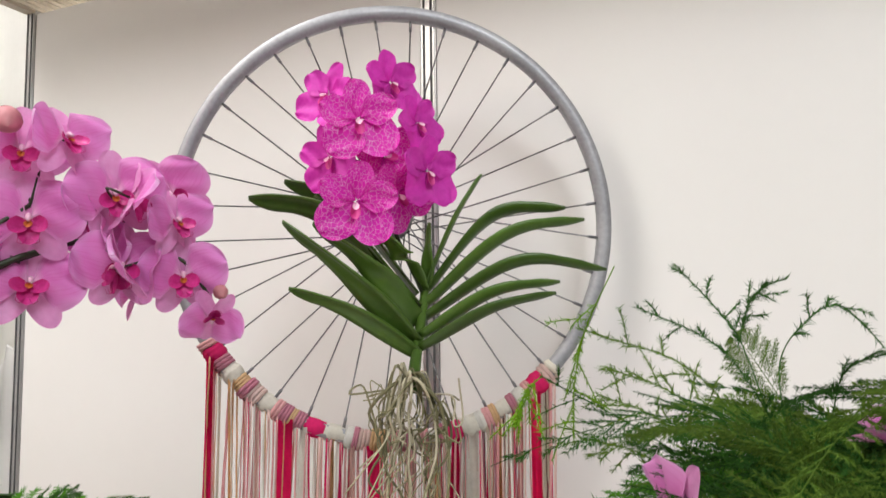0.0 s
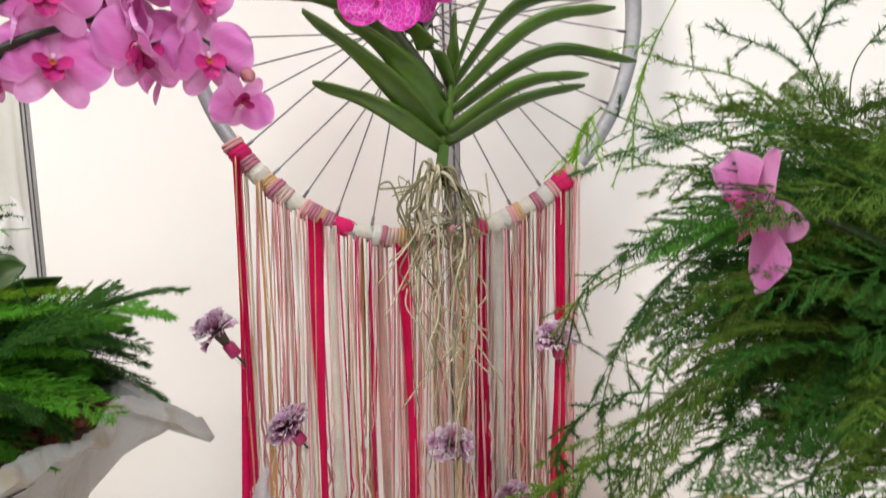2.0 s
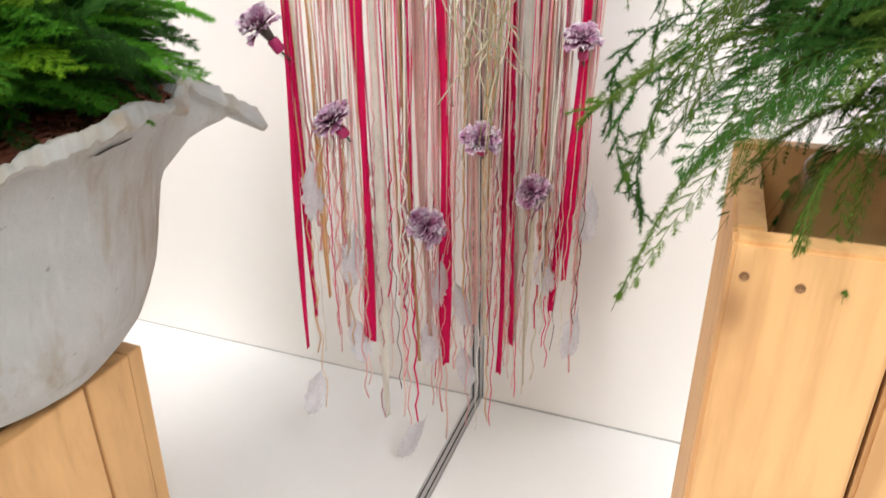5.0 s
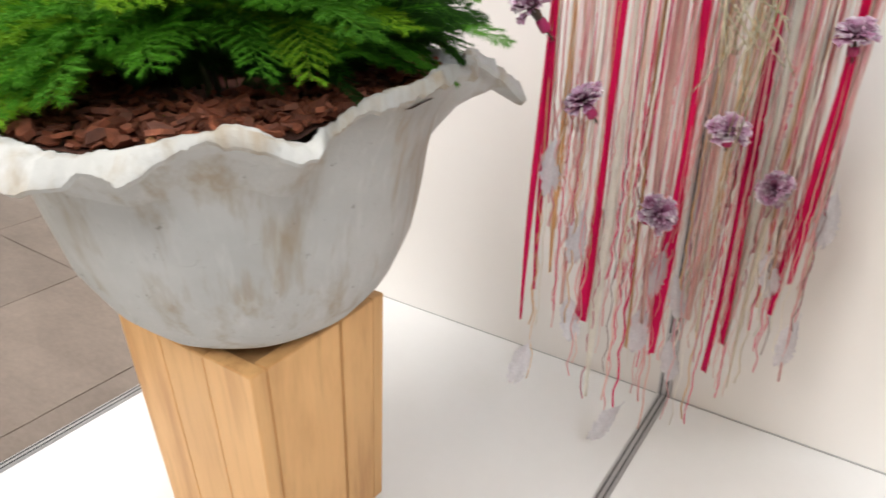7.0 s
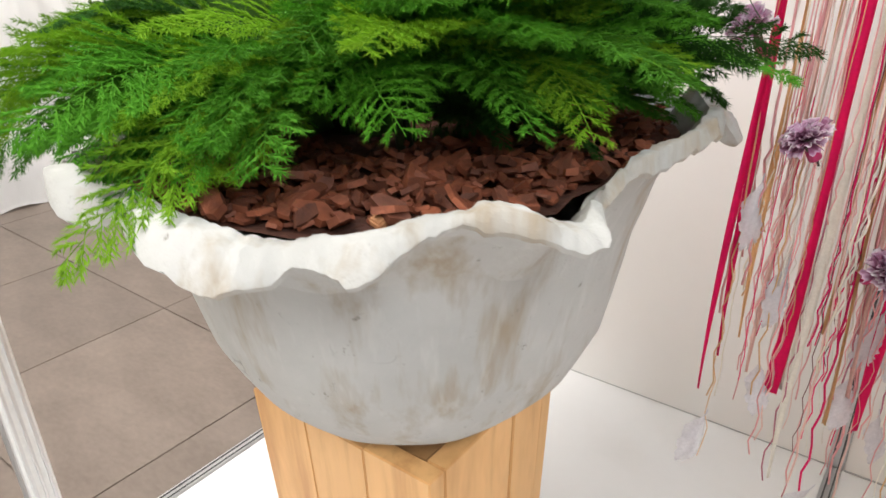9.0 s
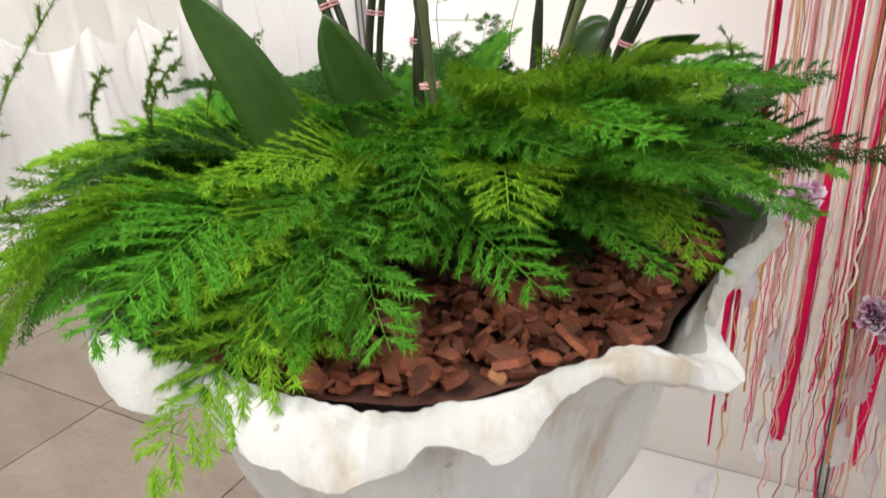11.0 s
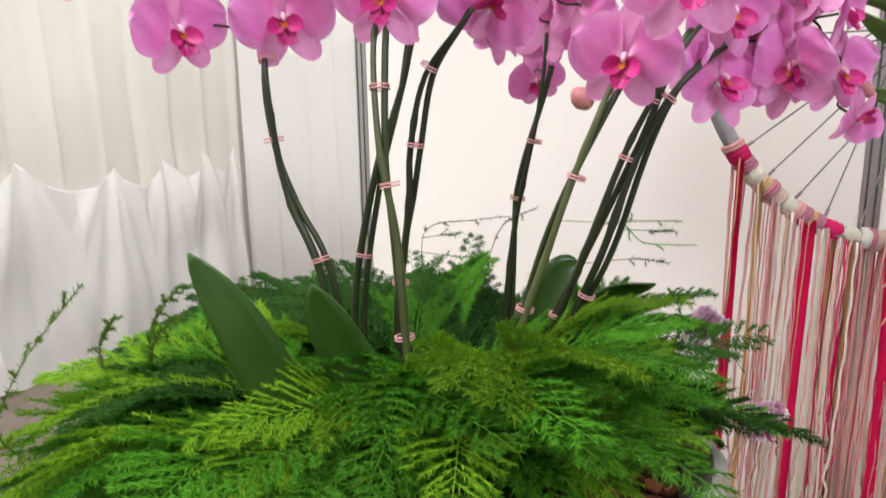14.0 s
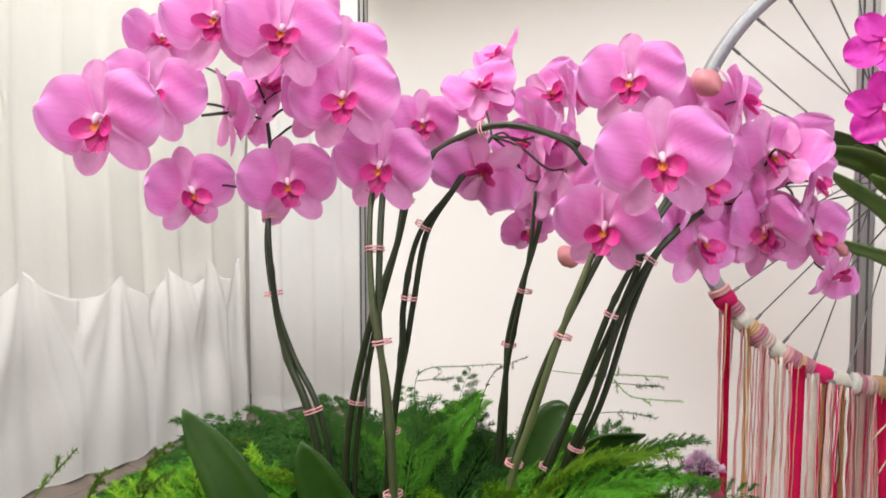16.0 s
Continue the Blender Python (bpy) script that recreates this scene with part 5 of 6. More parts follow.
# yarns
names = ["rose", "rose", "crimson", "rose", "blush", "dark", "mauve", "mustard", "cream", "blush", "rose", "ivory", "ivory", "rose", "blush", "cream", "crimson", "rose"]
for k in range(190):
    a0 = r.uniform(-0.252, 0.205)
    bottom = fall(a0, -r.choice((r.uniform(0.55, 0.82), r.uniform(0.72, 0.95), r.uniform(0.80, 1.10))) - 0.05 * math.cos(a0 * 9))
    a0 = aside(a0)
    c0 = hang_from(a0)
    col = r.choice(names)
    n = 30
    ph, ph2, amp, kink = r.uniform(0, 6.28), r.uniform(0, 6.28), r.uniform(0.001, 0.005), r.uniform(0.0005, 0.0022)
    b0 = r.uniform(-0.014, 0.018)
    pts = []
    for i in range(n + 1):
        u = i / n
        pts.append(on_wheel(a0 - 0.012 * u * (1 if a0 < 0 else 0.6) + amp * math.sin(5 * u + ph) + kink * (u > 0.6) * 2.2 * math.sin(60 * u + ph2), b0 + amp * math.cos(4 * u + ph2) + kink * math.sin(48 * u + ph), c0 - 0.006 + (bottom - c0) * u))
    bm = bmesh.new()
    rad = r.choice((0.0007, 0.0009, 0.0012, 0.0017)) if col != "dark" else 0.0007
    tube(bm, pts, rad, 5)
    part("yarn_strand", bm, CLOTH[col], wheel)


# feathers tied to the fringe
def feather_mesh():
    b = bmesh.new()
    tube(b, [Vector((0, 0, 0.0)), Vector((0.002, 0.001, -0.05)), Vector((0.004, 0.0, -0.105))], [0.0011, 0.0008, 0.0003], 5)

    rr = random.Random(4)
    rag = [rr.uniform(0.78, 1.12) for _ in range(70)]

    def f(u, v):
        s = 2 * v - 1
        w = 0.019 * math.sin(math.pi * (0.08 + 0.88 * u)) ** 0.7 * (rag[int(u * 30) + (30 if s > 0 else 0)] if abs(s) > 0.9 else 1)
        return Vector((0.004 * u + s * w, 0.006 * math.sin(7 * u) * abs(s) + 0.004 * s * s, -0.012 - 0.095 * u - 0.014 * abs(s)))

    sheet(b, 30, 8, f)
    return to_mesh("feather", b, M_FEATHER)


FEATHER = feather_mesh()
for a, c, tilt in ((-0.186, -0.68, 8), (-0.200, -0.835, -6), (-0.048, -0.755, 12), (-0.030, -0.80, -14), (-0.070, -0.86, 4), (-0.256, -0.93, 18), (-0.081, -1.075, 32), (0.124, -0.755, -6), (0.203, -0.90, 10), (-0.237, -0.56, 6), (-0.020, -0.93, -9), (0.21, -0.66, 4)):
    put("feather", FEATHER, wheel, Matrix.Translation(hung(a, 0.012, c)) @ Matrix.Rotation(WY + r.uniform(-0.4, 0.4), 4, "Z") @ Matrix.Rotation(radians(tilt), 4, "Y") @ Matrix.Scale(0.95, 4), "soft grey-white feather")


# ---- carnations in water tubes ----
def carnation_meshes():
    rr = random.Random(9)
    b = bmesh.new()
    for i in range(46):
        t = i / 46
        ang = i * 2.39996
        el = radians(-12 + 98 * (1 - t) ** 0.9)
        L, W = (0.021 + 0.006 * t) * rr.uniform(0.82, 1.18), 0.015
        el += rr.uniform(-0.16, 0.16)
        ca, sa = math.cos(ang), math.sin(ang)
        ph = rr.uniform(0, 6.28)

        def f(u, v):
            s = 2 * v - 1
            w = W * (0.25 + 0.75 * u)
            x = L * u
            frill = 0.0032 * u * u * math.sin(11 * s + ph) + 0.0016 * (u > 0.8) * math.sin(23 * s + ph)
            d = Vector((math.cos(el) * x - math.sin(el) * (frill - 0.004 * u * u), s * w / 2, math.sin(el) * x + math.cos(el) * frill))
            return Vector((d.x * ca - d.y * sa, d.x * sa + d.y * ca, d.z))

        sheet(b, 4, 6, f)
    head = to_mesh("petals", b, M_CARN)
    b = bmesh.new()
    lathe(b, [(0.0005, -0.019), (0.005, -0.018), (0.0065, -0.008), (0.008, 0.001), (0.006, 0.004)], 12)
    cal = to_mesh("calyx", b, M_CALYX)
    b = bmesh.new()
    lathe(b, [(0.0005, -0.034), (0.0068, -0.034), (0.0074, -0.032), (0.0074, -0.020), (0.0066, -0.017), (0.003, -0.017)], 14)
    cap = to_mesh("tube_cap", b, M_CAP)
    b = bmesh.new()
    lathe(b, [(0.0005, -0.052), (0.0035, -0.050), (0.0045, -0.046), (0.0045, -0.034)], 12)
    tub = to_mesh("water_tube", b, M_GLASS)
    b = bmesh.new()
    tube(b, [Vector((0, 0, -0.02)), Vector((0.001, 0, -0.035)), Vector((0, 0.001, -0.048))], 0.0014, 6)
    stem = to_mesh("stem", b, M_STALK)
    return head, cal, cap, tub, stem


CARN = carnation_meshes()
for a, b0, c, lean, roll in ((-0.283, 0.030, -0.383, (-0.50, -0.3, 0.85), 0), (-0.203, 0.034, -0.512, (-0.40, -0.35, 0.85), 1), (-0.078, 0.036, -0.692, (0.55, -0.55, 0.62), 2), (0.010, 0.036, -0.562, (0.1, -0.6, 0.9), 3), (0.096, 0.036, -0.658, (0.2, -0.75, 0.6), 4), (0.165, 0.034, -0.428, (0.0, -0.4, 0.95), 5)):
    at = hung(a, b0, c)
    m = aim(at, lean, roll=roll, size=1.08) @ Matrix.Diagonal((1.0 + 0.08 * math.sin(7 * roll), 1.0 - 0.08 * math.sin(5 * roll), 0.92 + 0.14 * math.cos(3 * roll), 1))
    t = thing("carnation", tuple(at), "frilled mauve carnation in a capped water tube hung in the fringe", "flower", "carnations in the fringe")
    for nm, me in zip(("petals", "calyx", "tube_cap", "water_tube", "stem"), CARN):
        put(nm, me, t, m)

# ---- vanda orchid on the wheel ----
vanda = thing("vanda_orchid", tuple(hung(0.003, 0.05, -0.20)), "magenta netted vanda orchid with strap leaves and bare hanging roots", "orchid")
bm = bmesh.new()
tube(bm, smooth_path([hung(0.002, 0.050, -0.215), hung(0.008, 0.050, -0.165), hung(0.018, 0.050, -0.10), hung(0.024, 0.050, -0.045)], 14), [0.0085 - 0.0003 * i for i in range(14)], 9)
part("stem", bm, M_VLEAF, vanda)


def strap(base, tip, arch, width, out=0.02):
    """A long strap leaf that arches from the stem to its blunt tip."""
    p0, p1 = hung(*base), hung(*tip)
    mid = (p0 + p1) / 2 + Vector((0, 0, arch)) + WN * out
    p = smooth_path([p0, mid, p1], 20)
    width *= 1.08 if tip[0] < 0 else 0.76
    w = [width * (0.72 + 0.34 * math.sin(math.pi * min(1, i / 14))) * (1 if i < 17 else (0.86, 0.62, 0.25)[i - 17]) for i in range(20)]
    b = bmesh.new()
    ribbon_blade(b, p, w, tuple(WN * 0.5 + Vector((0, 0, 0.8)) - WU * (0.5 if tip[0] < 0 else -0.3)), 0.16, 0.0012)
    part("leaf", b, M_VLEAF, vanda)


for base, tip, arch, w, out in (((0.008, 0.05, -0.165), (-0.149, 0.07, -0.085), 0.012, 0.022, 0.02), ((0.006, 0.052, -0.150), (-0.156, 0.075, -0.005), 0.010, 0.030, 0.03), ((0.010, 0.05, -0.125), (-0.119, 0.09, -0.008), 0.012, 0.027, 0.03), ((0.012, 0.05, -0.105), (-0.200, 0.05, 0.026), 0.042, 0.032, 0.02),
                                ((0.012, 0.045, -0.09), (-0.160, 0.03, 0.052), 0.034, 0.028, 0.0), ((0.016, 0.05, -0.085), (-0.045, 0.08, -0.012), 0.012, 0.028, 0.02), ((0.012, 0.055, -0.160), (0.195, 0.07, -0.090), 0.014, 0.021, 0.02), ((0.013, 0.055, -0.145), (0.204, 0.06, -0.075), 0.020, 0.023, 0.02),
                                ((0.014, 0.05, -0.125), (0.273, 0.06, -0.058), 0.040, 0.023, 0.02), ((0.016, 0.05, -0.110), (0.242, 0.06, 0.009), 0.034, 0.025, 0.02), ((0.018, 0.05, -0.095), (0.215, 0.06, 0.024), 0.046, 0.026, 0.0), ((0.020, 0.05, -0.085), (0.097, 0.06, 0.064), 0.012, 0.025, 0.02),
                                ((0.022, 0.05, -0.080), (0.026, 0.06, -0.001), 0.0, 0.021, 0.012), ((0.010, 0.04, -0.13), (-0.12, 0.06, 0.03), 0.020, 0.027, 0.0)):
    strap(base, tip, arch, w, out)
# flower spike
bm = bmesh.new()
tube(bm, smooth_path([hung(0.016, 0.052, -0.09), hung(-0.03, 0.085, 0.01), hung(-0.040, 0.090, 0.09), hung(-0.035, 0.09, 0.17)], 16), 0.0026, 7)
part("spike", bm, M_STALK, vanda)


def vanda_meshes(face):
    b = bmesh.new()
    petal_sheet(b, radians(90), 0.042, 0.030, 0.85, 0.10, 0.12, 0, 0.8)
    sep = to_mesh("flower", b, face)
    pets = []
    for ang, L, W in ((228, 0.050, 0.046), (312, 0.050, 0.046), (158, 0.043, 0.033), (22, 0.043, 0.033)):
        b = bmesh.new()
        petal_sheet(b, radians(ang), L, W, 0.80, 0.16, 0.10, 0, 1.2, 10, 8, z0=0.002 if ang in (22, 158) else 0)
        pets.append(to_mesh("petal", b, face))
    b = bmesh.new()
    petal_sheet(b, radians(270), 0.018, 0.011, 0.8, 0.35, 0.3, 0, 0, 5, 4, z0=0.004)
    petal_sheet(b, radians(265), 0.008, 0.007, 0.8, 0.9, 0.5, 1, 0, 4, 4, z0=0.006)
    lip = to_mesh("lip", b, [M_LIP, M_COLUMN])
    return sep, pets, lip


VANDA_NET, VANDA_PLAIN = vanda_meshes(M_VANDA), vanda_meshes(M_VBACK)


def vanda_flower(at, facing, size, roll=0.0, kit=VANDA_NET):
    m = aim(at, facing, roll=radians(roll), size=0.84 * size)
    fl = put("flower", kit[0], vanda, m)
    for p in kit[1]:
        put("petal", p, fl, m)
    put("lip", kit[2], fl, m, "small crimson and cream lip")
    b = bmesh.new()
    q = hung(-0.036, 0.088, max(0.0, min(0.17, (Vector(at) - WC).z - 0.01)))
    tube(b, smooth_path([q, (q + Vector(at)) / 2 + WN * 0.006, Vector(at) - Vector(facing).normalized() * 0.003], 6), 0.0025, 6)
    part("flower_stem", b, M_VBACK, vanda)


for a, b0, c, da, dz, size, roll in ((-0.064, 0.120, 0.112, 0.05, -0.05, 1.32, 5), (-0.066, 0.125, 0.014, 0.0, -0.20, 1.32, -8), (-0.026, 0.085, 0.170, 0.75, 0.1, 1.15, 12), (0.018, 0.105, 0.057, 0.75, -0.1, 1.2, 4), (0.006, 0.095, 0.118, 0.9, 0.1, 1.0, 30), (-0.100, 0.085, 0.150, -0.7, 0.2, 1.15, -20), (-0.098, 0.080, 0.075, -0.7, -0.1, 1.15, 10), (-0.018, 0.095, 0.030, 0.5, -0.3, 1.15, 40), (-0.035, 0.095, 0.075, 0.3, 0.0, 1.1, 80)):
    vanda_flower(hung(a, b0, c), WN + WU * da + Vector((0, 0, dz)), size, roll, VANDA_PLAIN if abs(da) > 0.72 or da < -0.5 else VANDA_NET)

# bare roots
r = random.Random(31)
for k in range(34):
    a0, b0 = r.uniform(-0.012, 0.014), 0.05 + r.uniform(-0.01, 0.012)
    spread = r.uniform(-0.060, 0.055)
    drop = -r.choice((r.uniform(0.30, 0.45), r.uniform(0.4, 0.62), r.uniform(0.26, 0.34)))
    lift = r.uniform(-0.005, 0.012)
    ph, amp = r.uniform(0, 6.28), r.uniform(0.004, 0.016)
    pts = [hung(a0, b0, -0.195), hung(a0 + 0.45 * spread, b0 + r.uniform(0, 0.035), -0.198 + lift + r.uniform(-0.015, 0.012)), hung(a0 + 0.85 * spread, b0 + r.uniform(-0.01, 0.03), -0.235)]
    n = 6
    for i in range(1, n + 1):
        u = i / n
        pts.append(hung(a0 + spread * (1 - 0.5 * u) + amp * math.sin(4.2 * u + ph + 0.4 * i) + r.uniform(-0.006, 0.006), b0 + 0.01 * math.sin(3 * u + ph), -0.24 + (drop + 0.24) * u))
    bm = bmesh.new()
    n = 34
    r0 = r.uniform(0.0009, 0.0024)
    tube(bm, smooth_path(pts, n), [r0 * (1 - 0.55 * i / n) for i in range(n)], 6)
    part("root", bm, M_ROOT if k % 5 < 2 else M_ROOTOLD, vanda)
for k in range(20):
    bm = bmesh.new()
    a0, c0 = r.uniform(-0.05, 0.055), r.uniform(-0.46, -0.24)
    tube(bm, smooth_path([hung(a0, 0.05, c0), hung(a0 + r.uniform(-0.03, 0.03), 0.055, c0 - 0.03), hung(a0 + r.uniform(-0.06, 0.06), 0.05, c0 - r.uniform(0.05, 0.10))], 12), 0.0011, 5)
    part("root", bm, M_ROOT, vanda)

for k in range(12):
    bm = bmesh.new()
    a0, c0 = r.uniform(-0.045, 0.045), r.uniform(-0.245, -0.195)
    q = [hung(a0 + r.uniform(-0.035, 0.035), 0.055 + r.uniform(-0.02, 0.03), c0 + r.uniform(-0.045, 0.018)) for _ in range(5)]
    tube(bm, smooth_path(q, 22), r.uniform(0.0007, 0.0014), 5)
    part("root", bm, M_ROOTOLD if k % 5 else M_ROOT, vanda)

# ---- wooden crate with fern arrangement ----
crate = thing("wooden_crate", (0.53, -0.56, 0.0), "tall open pine crate with thick boards and dark screw holes", "crate")
CX0, CX1, CY0, CY1, CH = 0.406, 0.660, -0.690, -0.455, 0.752
for lo, hi in (((CX0, CY0, 0), (CX0 + 0.106, CY0 + 0.024, CH)), ((CX0 + 0.109, CY0, 0), (CX1, CY0 + 0.024, CH)), ((CX0, CY1 - 0.024, 0), (CX1, CY1, CH + 0.004)), ((CX0, CY0 + 0.0255, 0), (CX0 + 0.022, CY1 - 0.0255, CH)), ((CX1 - 0.022, CY0 + 0.0255, 0), (CX1, CY1 - 0.0255, CH))):
    b = bmesh.new()
    block(b, lo, hi, 0.003)
    part("board", b, M_WOOD, crate, smooth=False)
b = bmesh.new()
block(b, (CX0 + 0.024, CY0 + 0.026, 0.62), (CX1 - 0.024, CY1 - 0.026, 0.64))
part("shelf", b, M_WOODSHADE, crate, smooth=False)
for x, z in ((0.4165, 0.727), (0.451, 0.724), (0.428, 0.40), (0.465, 0.402)):
    b = bmesh.new()
    lathe(b, [(0.0005, 0.0), (0.0026, 0.0), (0.0032, 0.0006), (0.0032, -0.002)], 14)
    part("screw_hole", b, M_KNOT, crate, "", pose(x, CY0 - 0.0004, z, 90))

vase = thing("glass_bowl", (0.53, -0.572, 0.642), "clear round glass bowl standing in the crate", "bowl")
bm = bmesh.new()
lathe(bm, [(0.0005, 0.0), (0.05, 0.001), (0.082, 0.02), (0.096, 0.06), (0.092, 0.10), (0.084, 0.124), (0.0835, 0.1255), (0.0825, 0.124), (0.0905, 0.10), (0.0945, 0.06), (0.080, 0.022), (0.048, 0.003), (0.0005, 0.002)], 48, (0.538, -0.570, 0.642))
part("bowl", bm, M_GLASS, vase).visible_shadow = False

fern2 = thing("asparagus_fern", (0.53, -0.57, 0.66), "loose dark green asparagus fern spray standing in a glass bowl", "fern")
r = random.Random(77)
F2 = Vector((0.575, -0.600, 0.84))
for k in range(135):
    a = r.choice((r.uniform(110, 235), r.uniform(0, 360)))
    lift = r.uniform(-25, 46)
    key = r.choice(("fine_dark", "fine_mid", "fine_mid"))
    rise = r.uniform(-0.02, 0.16)
    q = r.uniform(0, 0.11)
    size = r.uniform(0.7, 1.05)
    if 130 < a < 240:
        size *= 0.82
    if 225 < a < 335:
        size *= 0.65
        q *= 0.5
    frond(fern2, key, 0 if 200 < a < 340 else r.choice((0, 1, 2)), (F2.x + q * math.cos(radians(a)), F2.y + q * math.sin(radians(a)), F2.z + rise), a, lift, size, r.uniform(-50, 50))

for k in range(70):
    a = r.choice((r.uniform(0, 360), r.uniform(20, 200)))
    q = r.uniform(0, 0.10)
    frond(fern2, r.choice(("dark", "sage", "dark", "sage")), r.choice((0, 1, 3)), (F2.x + 0.03 + q * math.cos(radians(a)), F2.y + 0.03 + q * math.sin(radians(a)), F2.z + r.uniform(0.02, 0.15)), a + r.uniform(-30, 30), r.uniform(-20, 40), r.uniform(0.6, 0.95) * (0.6 if 215 < a < 335 else 1.0), r.uniform(-50, 50))


for k in range(26):
    a = r.choice((r.uniform(60, 230), r.uniform(-20, 60)))
    frond(fern2, r.choice(("mid", "fine_mid", "mid", "dark")), r.choice((0, 1, 2)), (0.50 + r.uniform(-0.05, 0.06), -0.585 + r.uniform(-0.03, 0.06), 0.985 + r.uniform(-0.05, 0.02)), a, r.uniform(-10, 24), r.uniform(0.45, 0.75), r.uniform(-50, 50))
for k in range(30):
    a = r.choice((r.uniform(0, 360), r.uniform(100, 250)))
    frond(fern2, ("fine_mid", "fine_mid", "fine_dark")[k % 3], r.choice((0, 1)), (0.545 + r.uniform(-0.07, 0.09), -0.575 + r.uniform(-0.04, 0.05), 1.005 + r.uniform(-0.03, 0.03)), a, r.uniform(5, 42), r.uniform(0.5, 0.8), r.uniform(-60, 60))
# loose sprays before the orchid
for k in range(9):
    frond(fern2, ("fine_mid", "fine_dark")[k % 2], k % 2, (0.50 + r.uniform(-0.05, 0.05), -0.66 + r.uniform(-0.02, 0.02), 0.93 + r.uniform(-0.05, 0.03)), r.uniform(150, 235), r.uniform(0, 35), r.uniform(0.4, 0.6), r.uniform(-60, 60))
# shoots above the mass and hanging ones: green, depth, then places along and up
TALL_SHOOTS = (
    ('dark', -0.58, (0.47, 1), (0.45, 1.07), (0.439, 1.092), (0.413, 1.124)),
    ('dark', -0.58, (0.445, 1.075), (0.452, 1.1), (0.462, 1.112)),
    ('dark', -0.58, (0.47, 1.01), (0.466, 1.065), (0.48, 1.09), (0.495, 1.099), (0.508, 1.088)),
    ('dark', -0.58, (0.49, 1.04), (0.5, 1.066), (0.535, 1.078)),
    ('dark', -0.585, (0.47, 1.02), (0.437, 1.074), (0.391, 1.099)),
    ('sage', -0.58, (0.46, 1.01), (0.42, 1.062), (0.364, 1.083)),
    ('sage', -0.58, (0.46, 1), (0.415, 1.045), (0.37, 1.063)),
    ('sage', -0.58, (0.45, 0.98), (0.405, 1.03), (0.366, 1.046)),
    ('sage', -0.59, (0.45, 0.96), (0.4, 1.01), (0.355, 1.022)))
HANGING_SHOOTS = (
    ('light', -0.58, (0.378, 1.124), (0.36, 1.087), (0.352, 1.055), (0.35, 1.02)),
    ('dark', -0.58, (0.46, 0.96), (0.408, 1.015), (0.331, 1.056)),
    ('light', -0.58, (0.331, 1.056), (0.32, 1.045), (0.314, 1.024)),
    ('sage', -0.59, (0.42, 0.93), (0.36, 0.93), (0.336, 0.88), (0.334, 0.83)),
    ('dark', -0.6, (0.43, 0.92), (0.38, 0.915), (0.358, 0.87), (0.352, 0.82)),
    ('sage', -0.58, (0.43, 0.9), (0.385, 0.885), (0.366, 0.84), (0.362, 0.79)),
    ('dark', -0.6, (0.45, 0.96), (0.37, 0.975), (0.325, 0.945), (0.312, 0.9)),
    ('sage', -0.57, (0.44, 0.94), (0.37, 0.96), (0.318, 0.935), (0.3, 0.9)))
for k, (key, depth, *pts) in enumerate(TALL_SHOOTS):
    twig(fern2, [(x, depth, z) for x, z in pts], 60 + k, M_FERN[key], 0.030 if k > 4 else 0.018, 0.4 if k in (0, 2) else 0.2, 4 if k > 4 else 6)
LONG_SHOOTS = (
    ('dark', -0.62, (0.44, 0.88), (0.37, 0.87), (0.322, 0.82), (0.320, 0.775), (0.342, 0.735)),
    ('sage', -0.615, (0.43, 0.87), (0.36, 0.855), (0.312, 0.825), (0.290, 0.805)),
    ('dark', -0.625, (0.42, 0.87), (0.355, 0.84), (0.335, 0.78), (0.343, 0.73)),
    ('dark', -0.60, (0.43, 0.88), (0.35, 0.88), (0.310, 0.845), (0.308, 0.80)))
for k, (key, depth, *pts) in enumerate(LONG_SHOOTS):
    twig(fern2, [(x, depth, z) for x, z in pts], 110 + k, M_FERN[key], 0.020, 0.3, 2, 9)
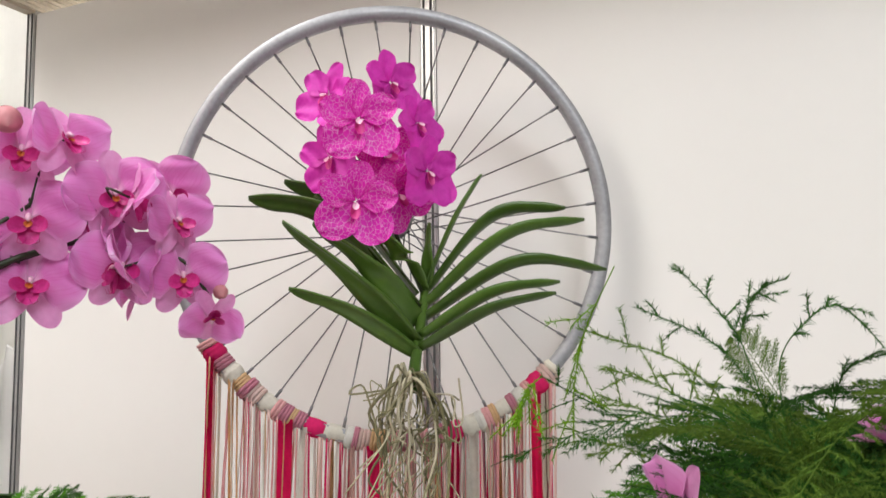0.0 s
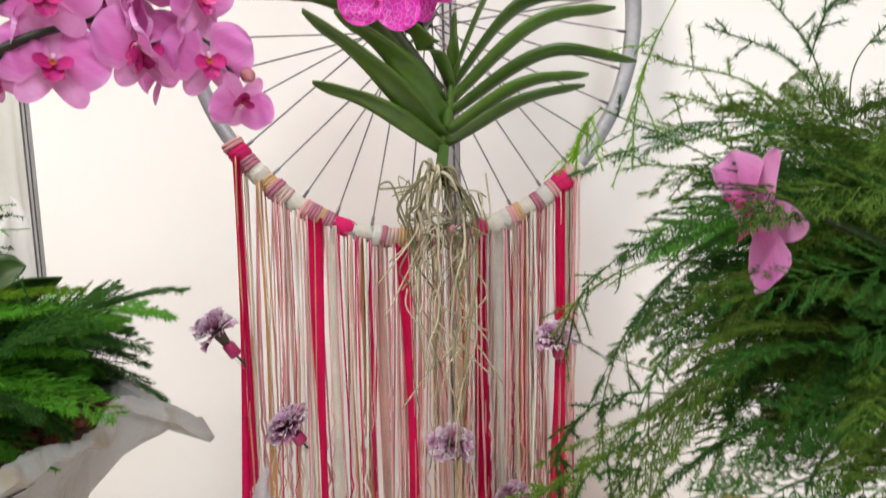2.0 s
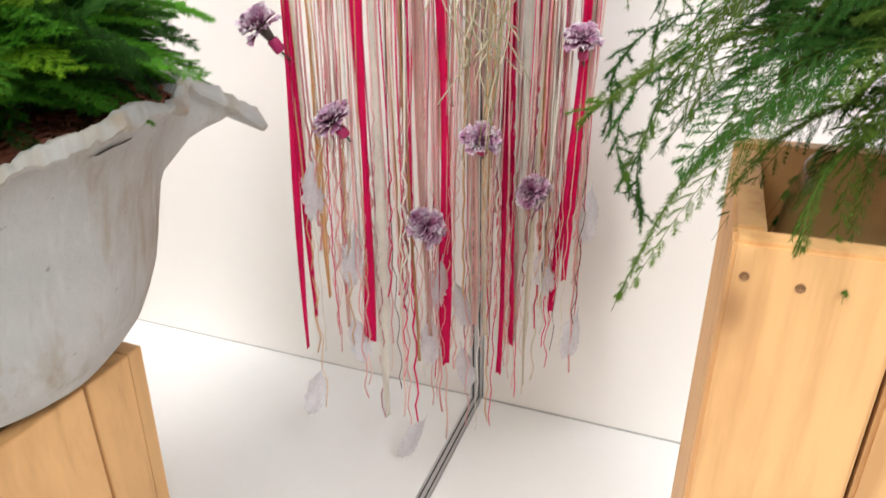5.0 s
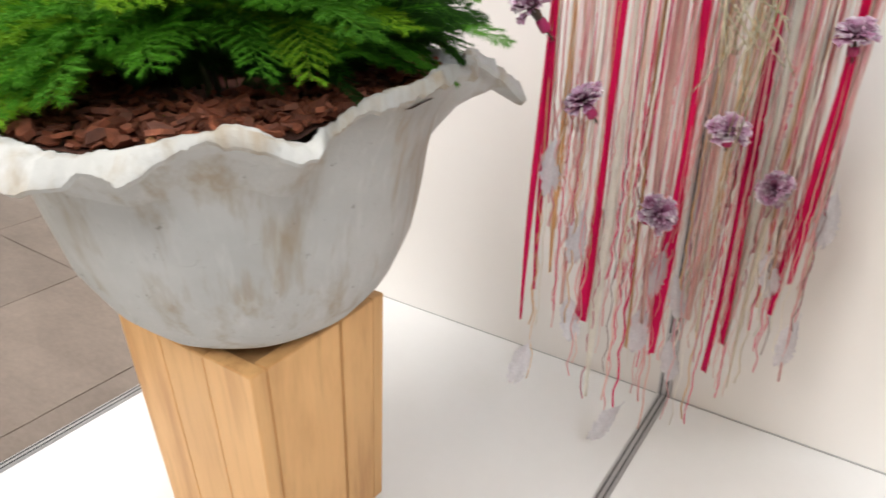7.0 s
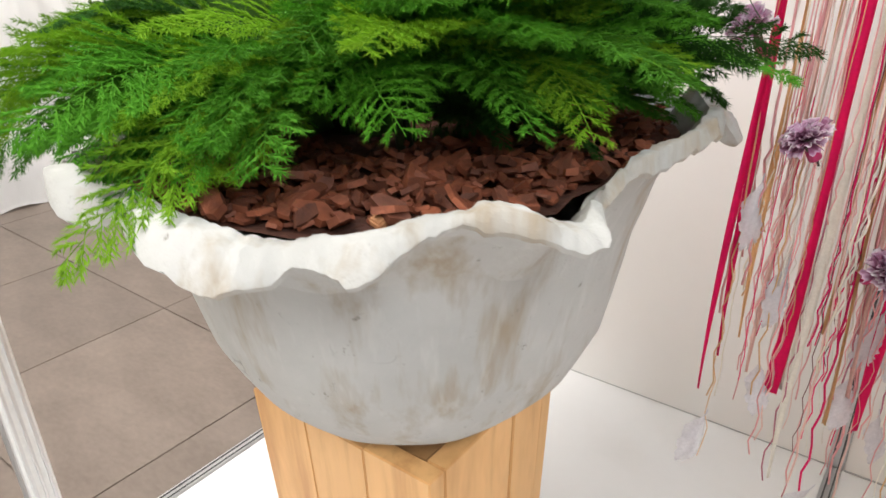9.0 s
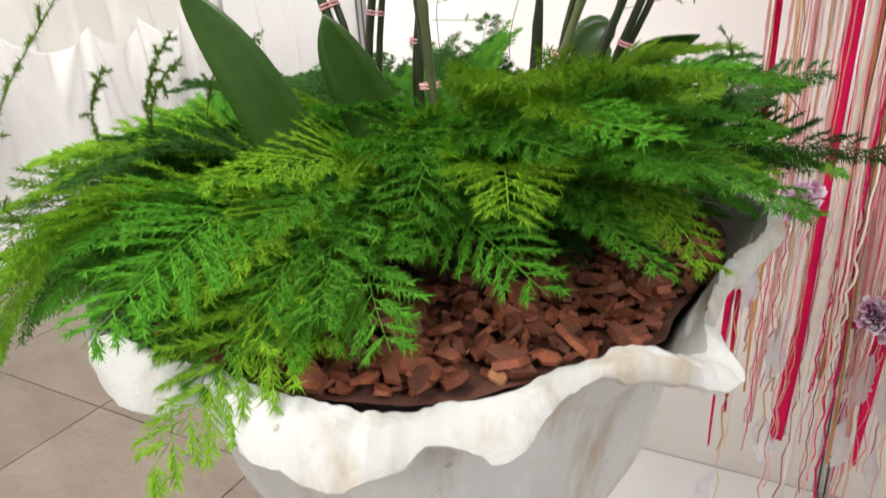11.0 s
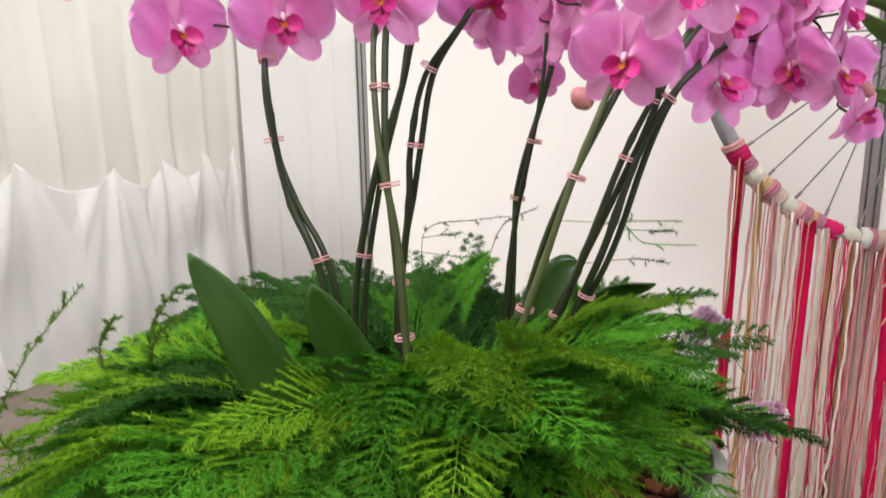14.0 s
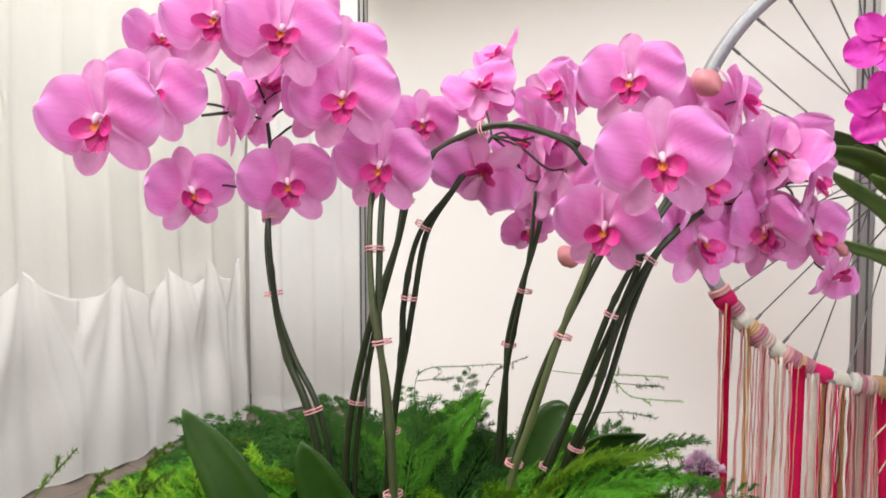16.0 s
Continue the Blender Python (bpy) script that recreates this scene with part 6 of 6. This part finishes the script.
for k, (key, depth, *pts) in enumerate(HANGING_SHOOTS):
    twig(fern2, [(x, depth, z) for x, z in pts], 80 + k, M_FERN[key], 0.030, 0.4 if k == 1 else 0.2, 4)
for a, k, lift, rise, size in ((165, 0, 30, 0.10, 0.7), (150, 1, 40, 0.12, 0.65), (120, 1, 46, 0.12, 0.6), (95, 0, 42, 0.12, 0.65), (172, 2, 22, 0.12, 0.55), (178, 2, 6, 0.05, 0.5), (160, 2, 14, 0.08, 0.6), (190, 2, 0, 0.03, 0.5), (140, 0, 34, 0.12, 0.7), (60, 0, 40, 0.12, 0.7)):
    frond(fern2, "wisp", k, (F2.x, F2.y, F2.z + rise), a, lift, size, r.uniform(-30, 30))
for k in range(9):
    bm = bmesh.new()
    a = radians(40 * k + 10)
    tube(bm, smooth_path([(0.53, -0.572, 0.65), (0.54 + 0.02 * math.cos(a), -0.573 + 0.02 * math.sin(a), 0.78), (0.545 + 0.06 * math.cos(a), -0.575 + 0.05 * math.sin(a), 0.96)], 12), 0.0016, 5)
    part("stem", bm, M_STALK, fern2)

pink = thing("phalaenopsis_orchid", (0.54, -0.58, 0.66), "single lilac-pink moth orchid stem among dark ferns", "orchid")
stalk(pink, [(0.535, -0.575, 0.65), (0.53, -0.60, 0.80), (0.50, -0.64, 0.95), (0.44, -0.66, 1.00)], 0.003, 0.002)
phal_flower(pink, (0.418, -0.655, 0.995), (-0.85, -0.30, -0.15), 0.78, 120, 1)
phal_flower(pink, (0.520, -0.59, 1.030), (0.25, -0.1, 0.9), 0.55, 20, 2)

# ---- hall floor tiles ----
b = bmesh.new()
TILE_W = 0.60
block(b, (-TILE_W / 2 + 0.0014, -TILE_W / 2 + 0.0014, -0.008), (TILE_W / 2 - 0.0014, TILE_W / 2 - 0.0014, 0.0), 0.0008)
TILE = to_mesh("tile", b, M_STONE, False)
for i in range(14):
    for j in range(18):
        x, y = -3.3 + i * TILE_W, -5.4 + j * TILE_W
        if -0.7 < x < 1.3 and -2.3 < y < -0.3:
            continue
        put("tile", TILE, ground, pose(x, y, FLOOR_Z, 0, 0, 0))
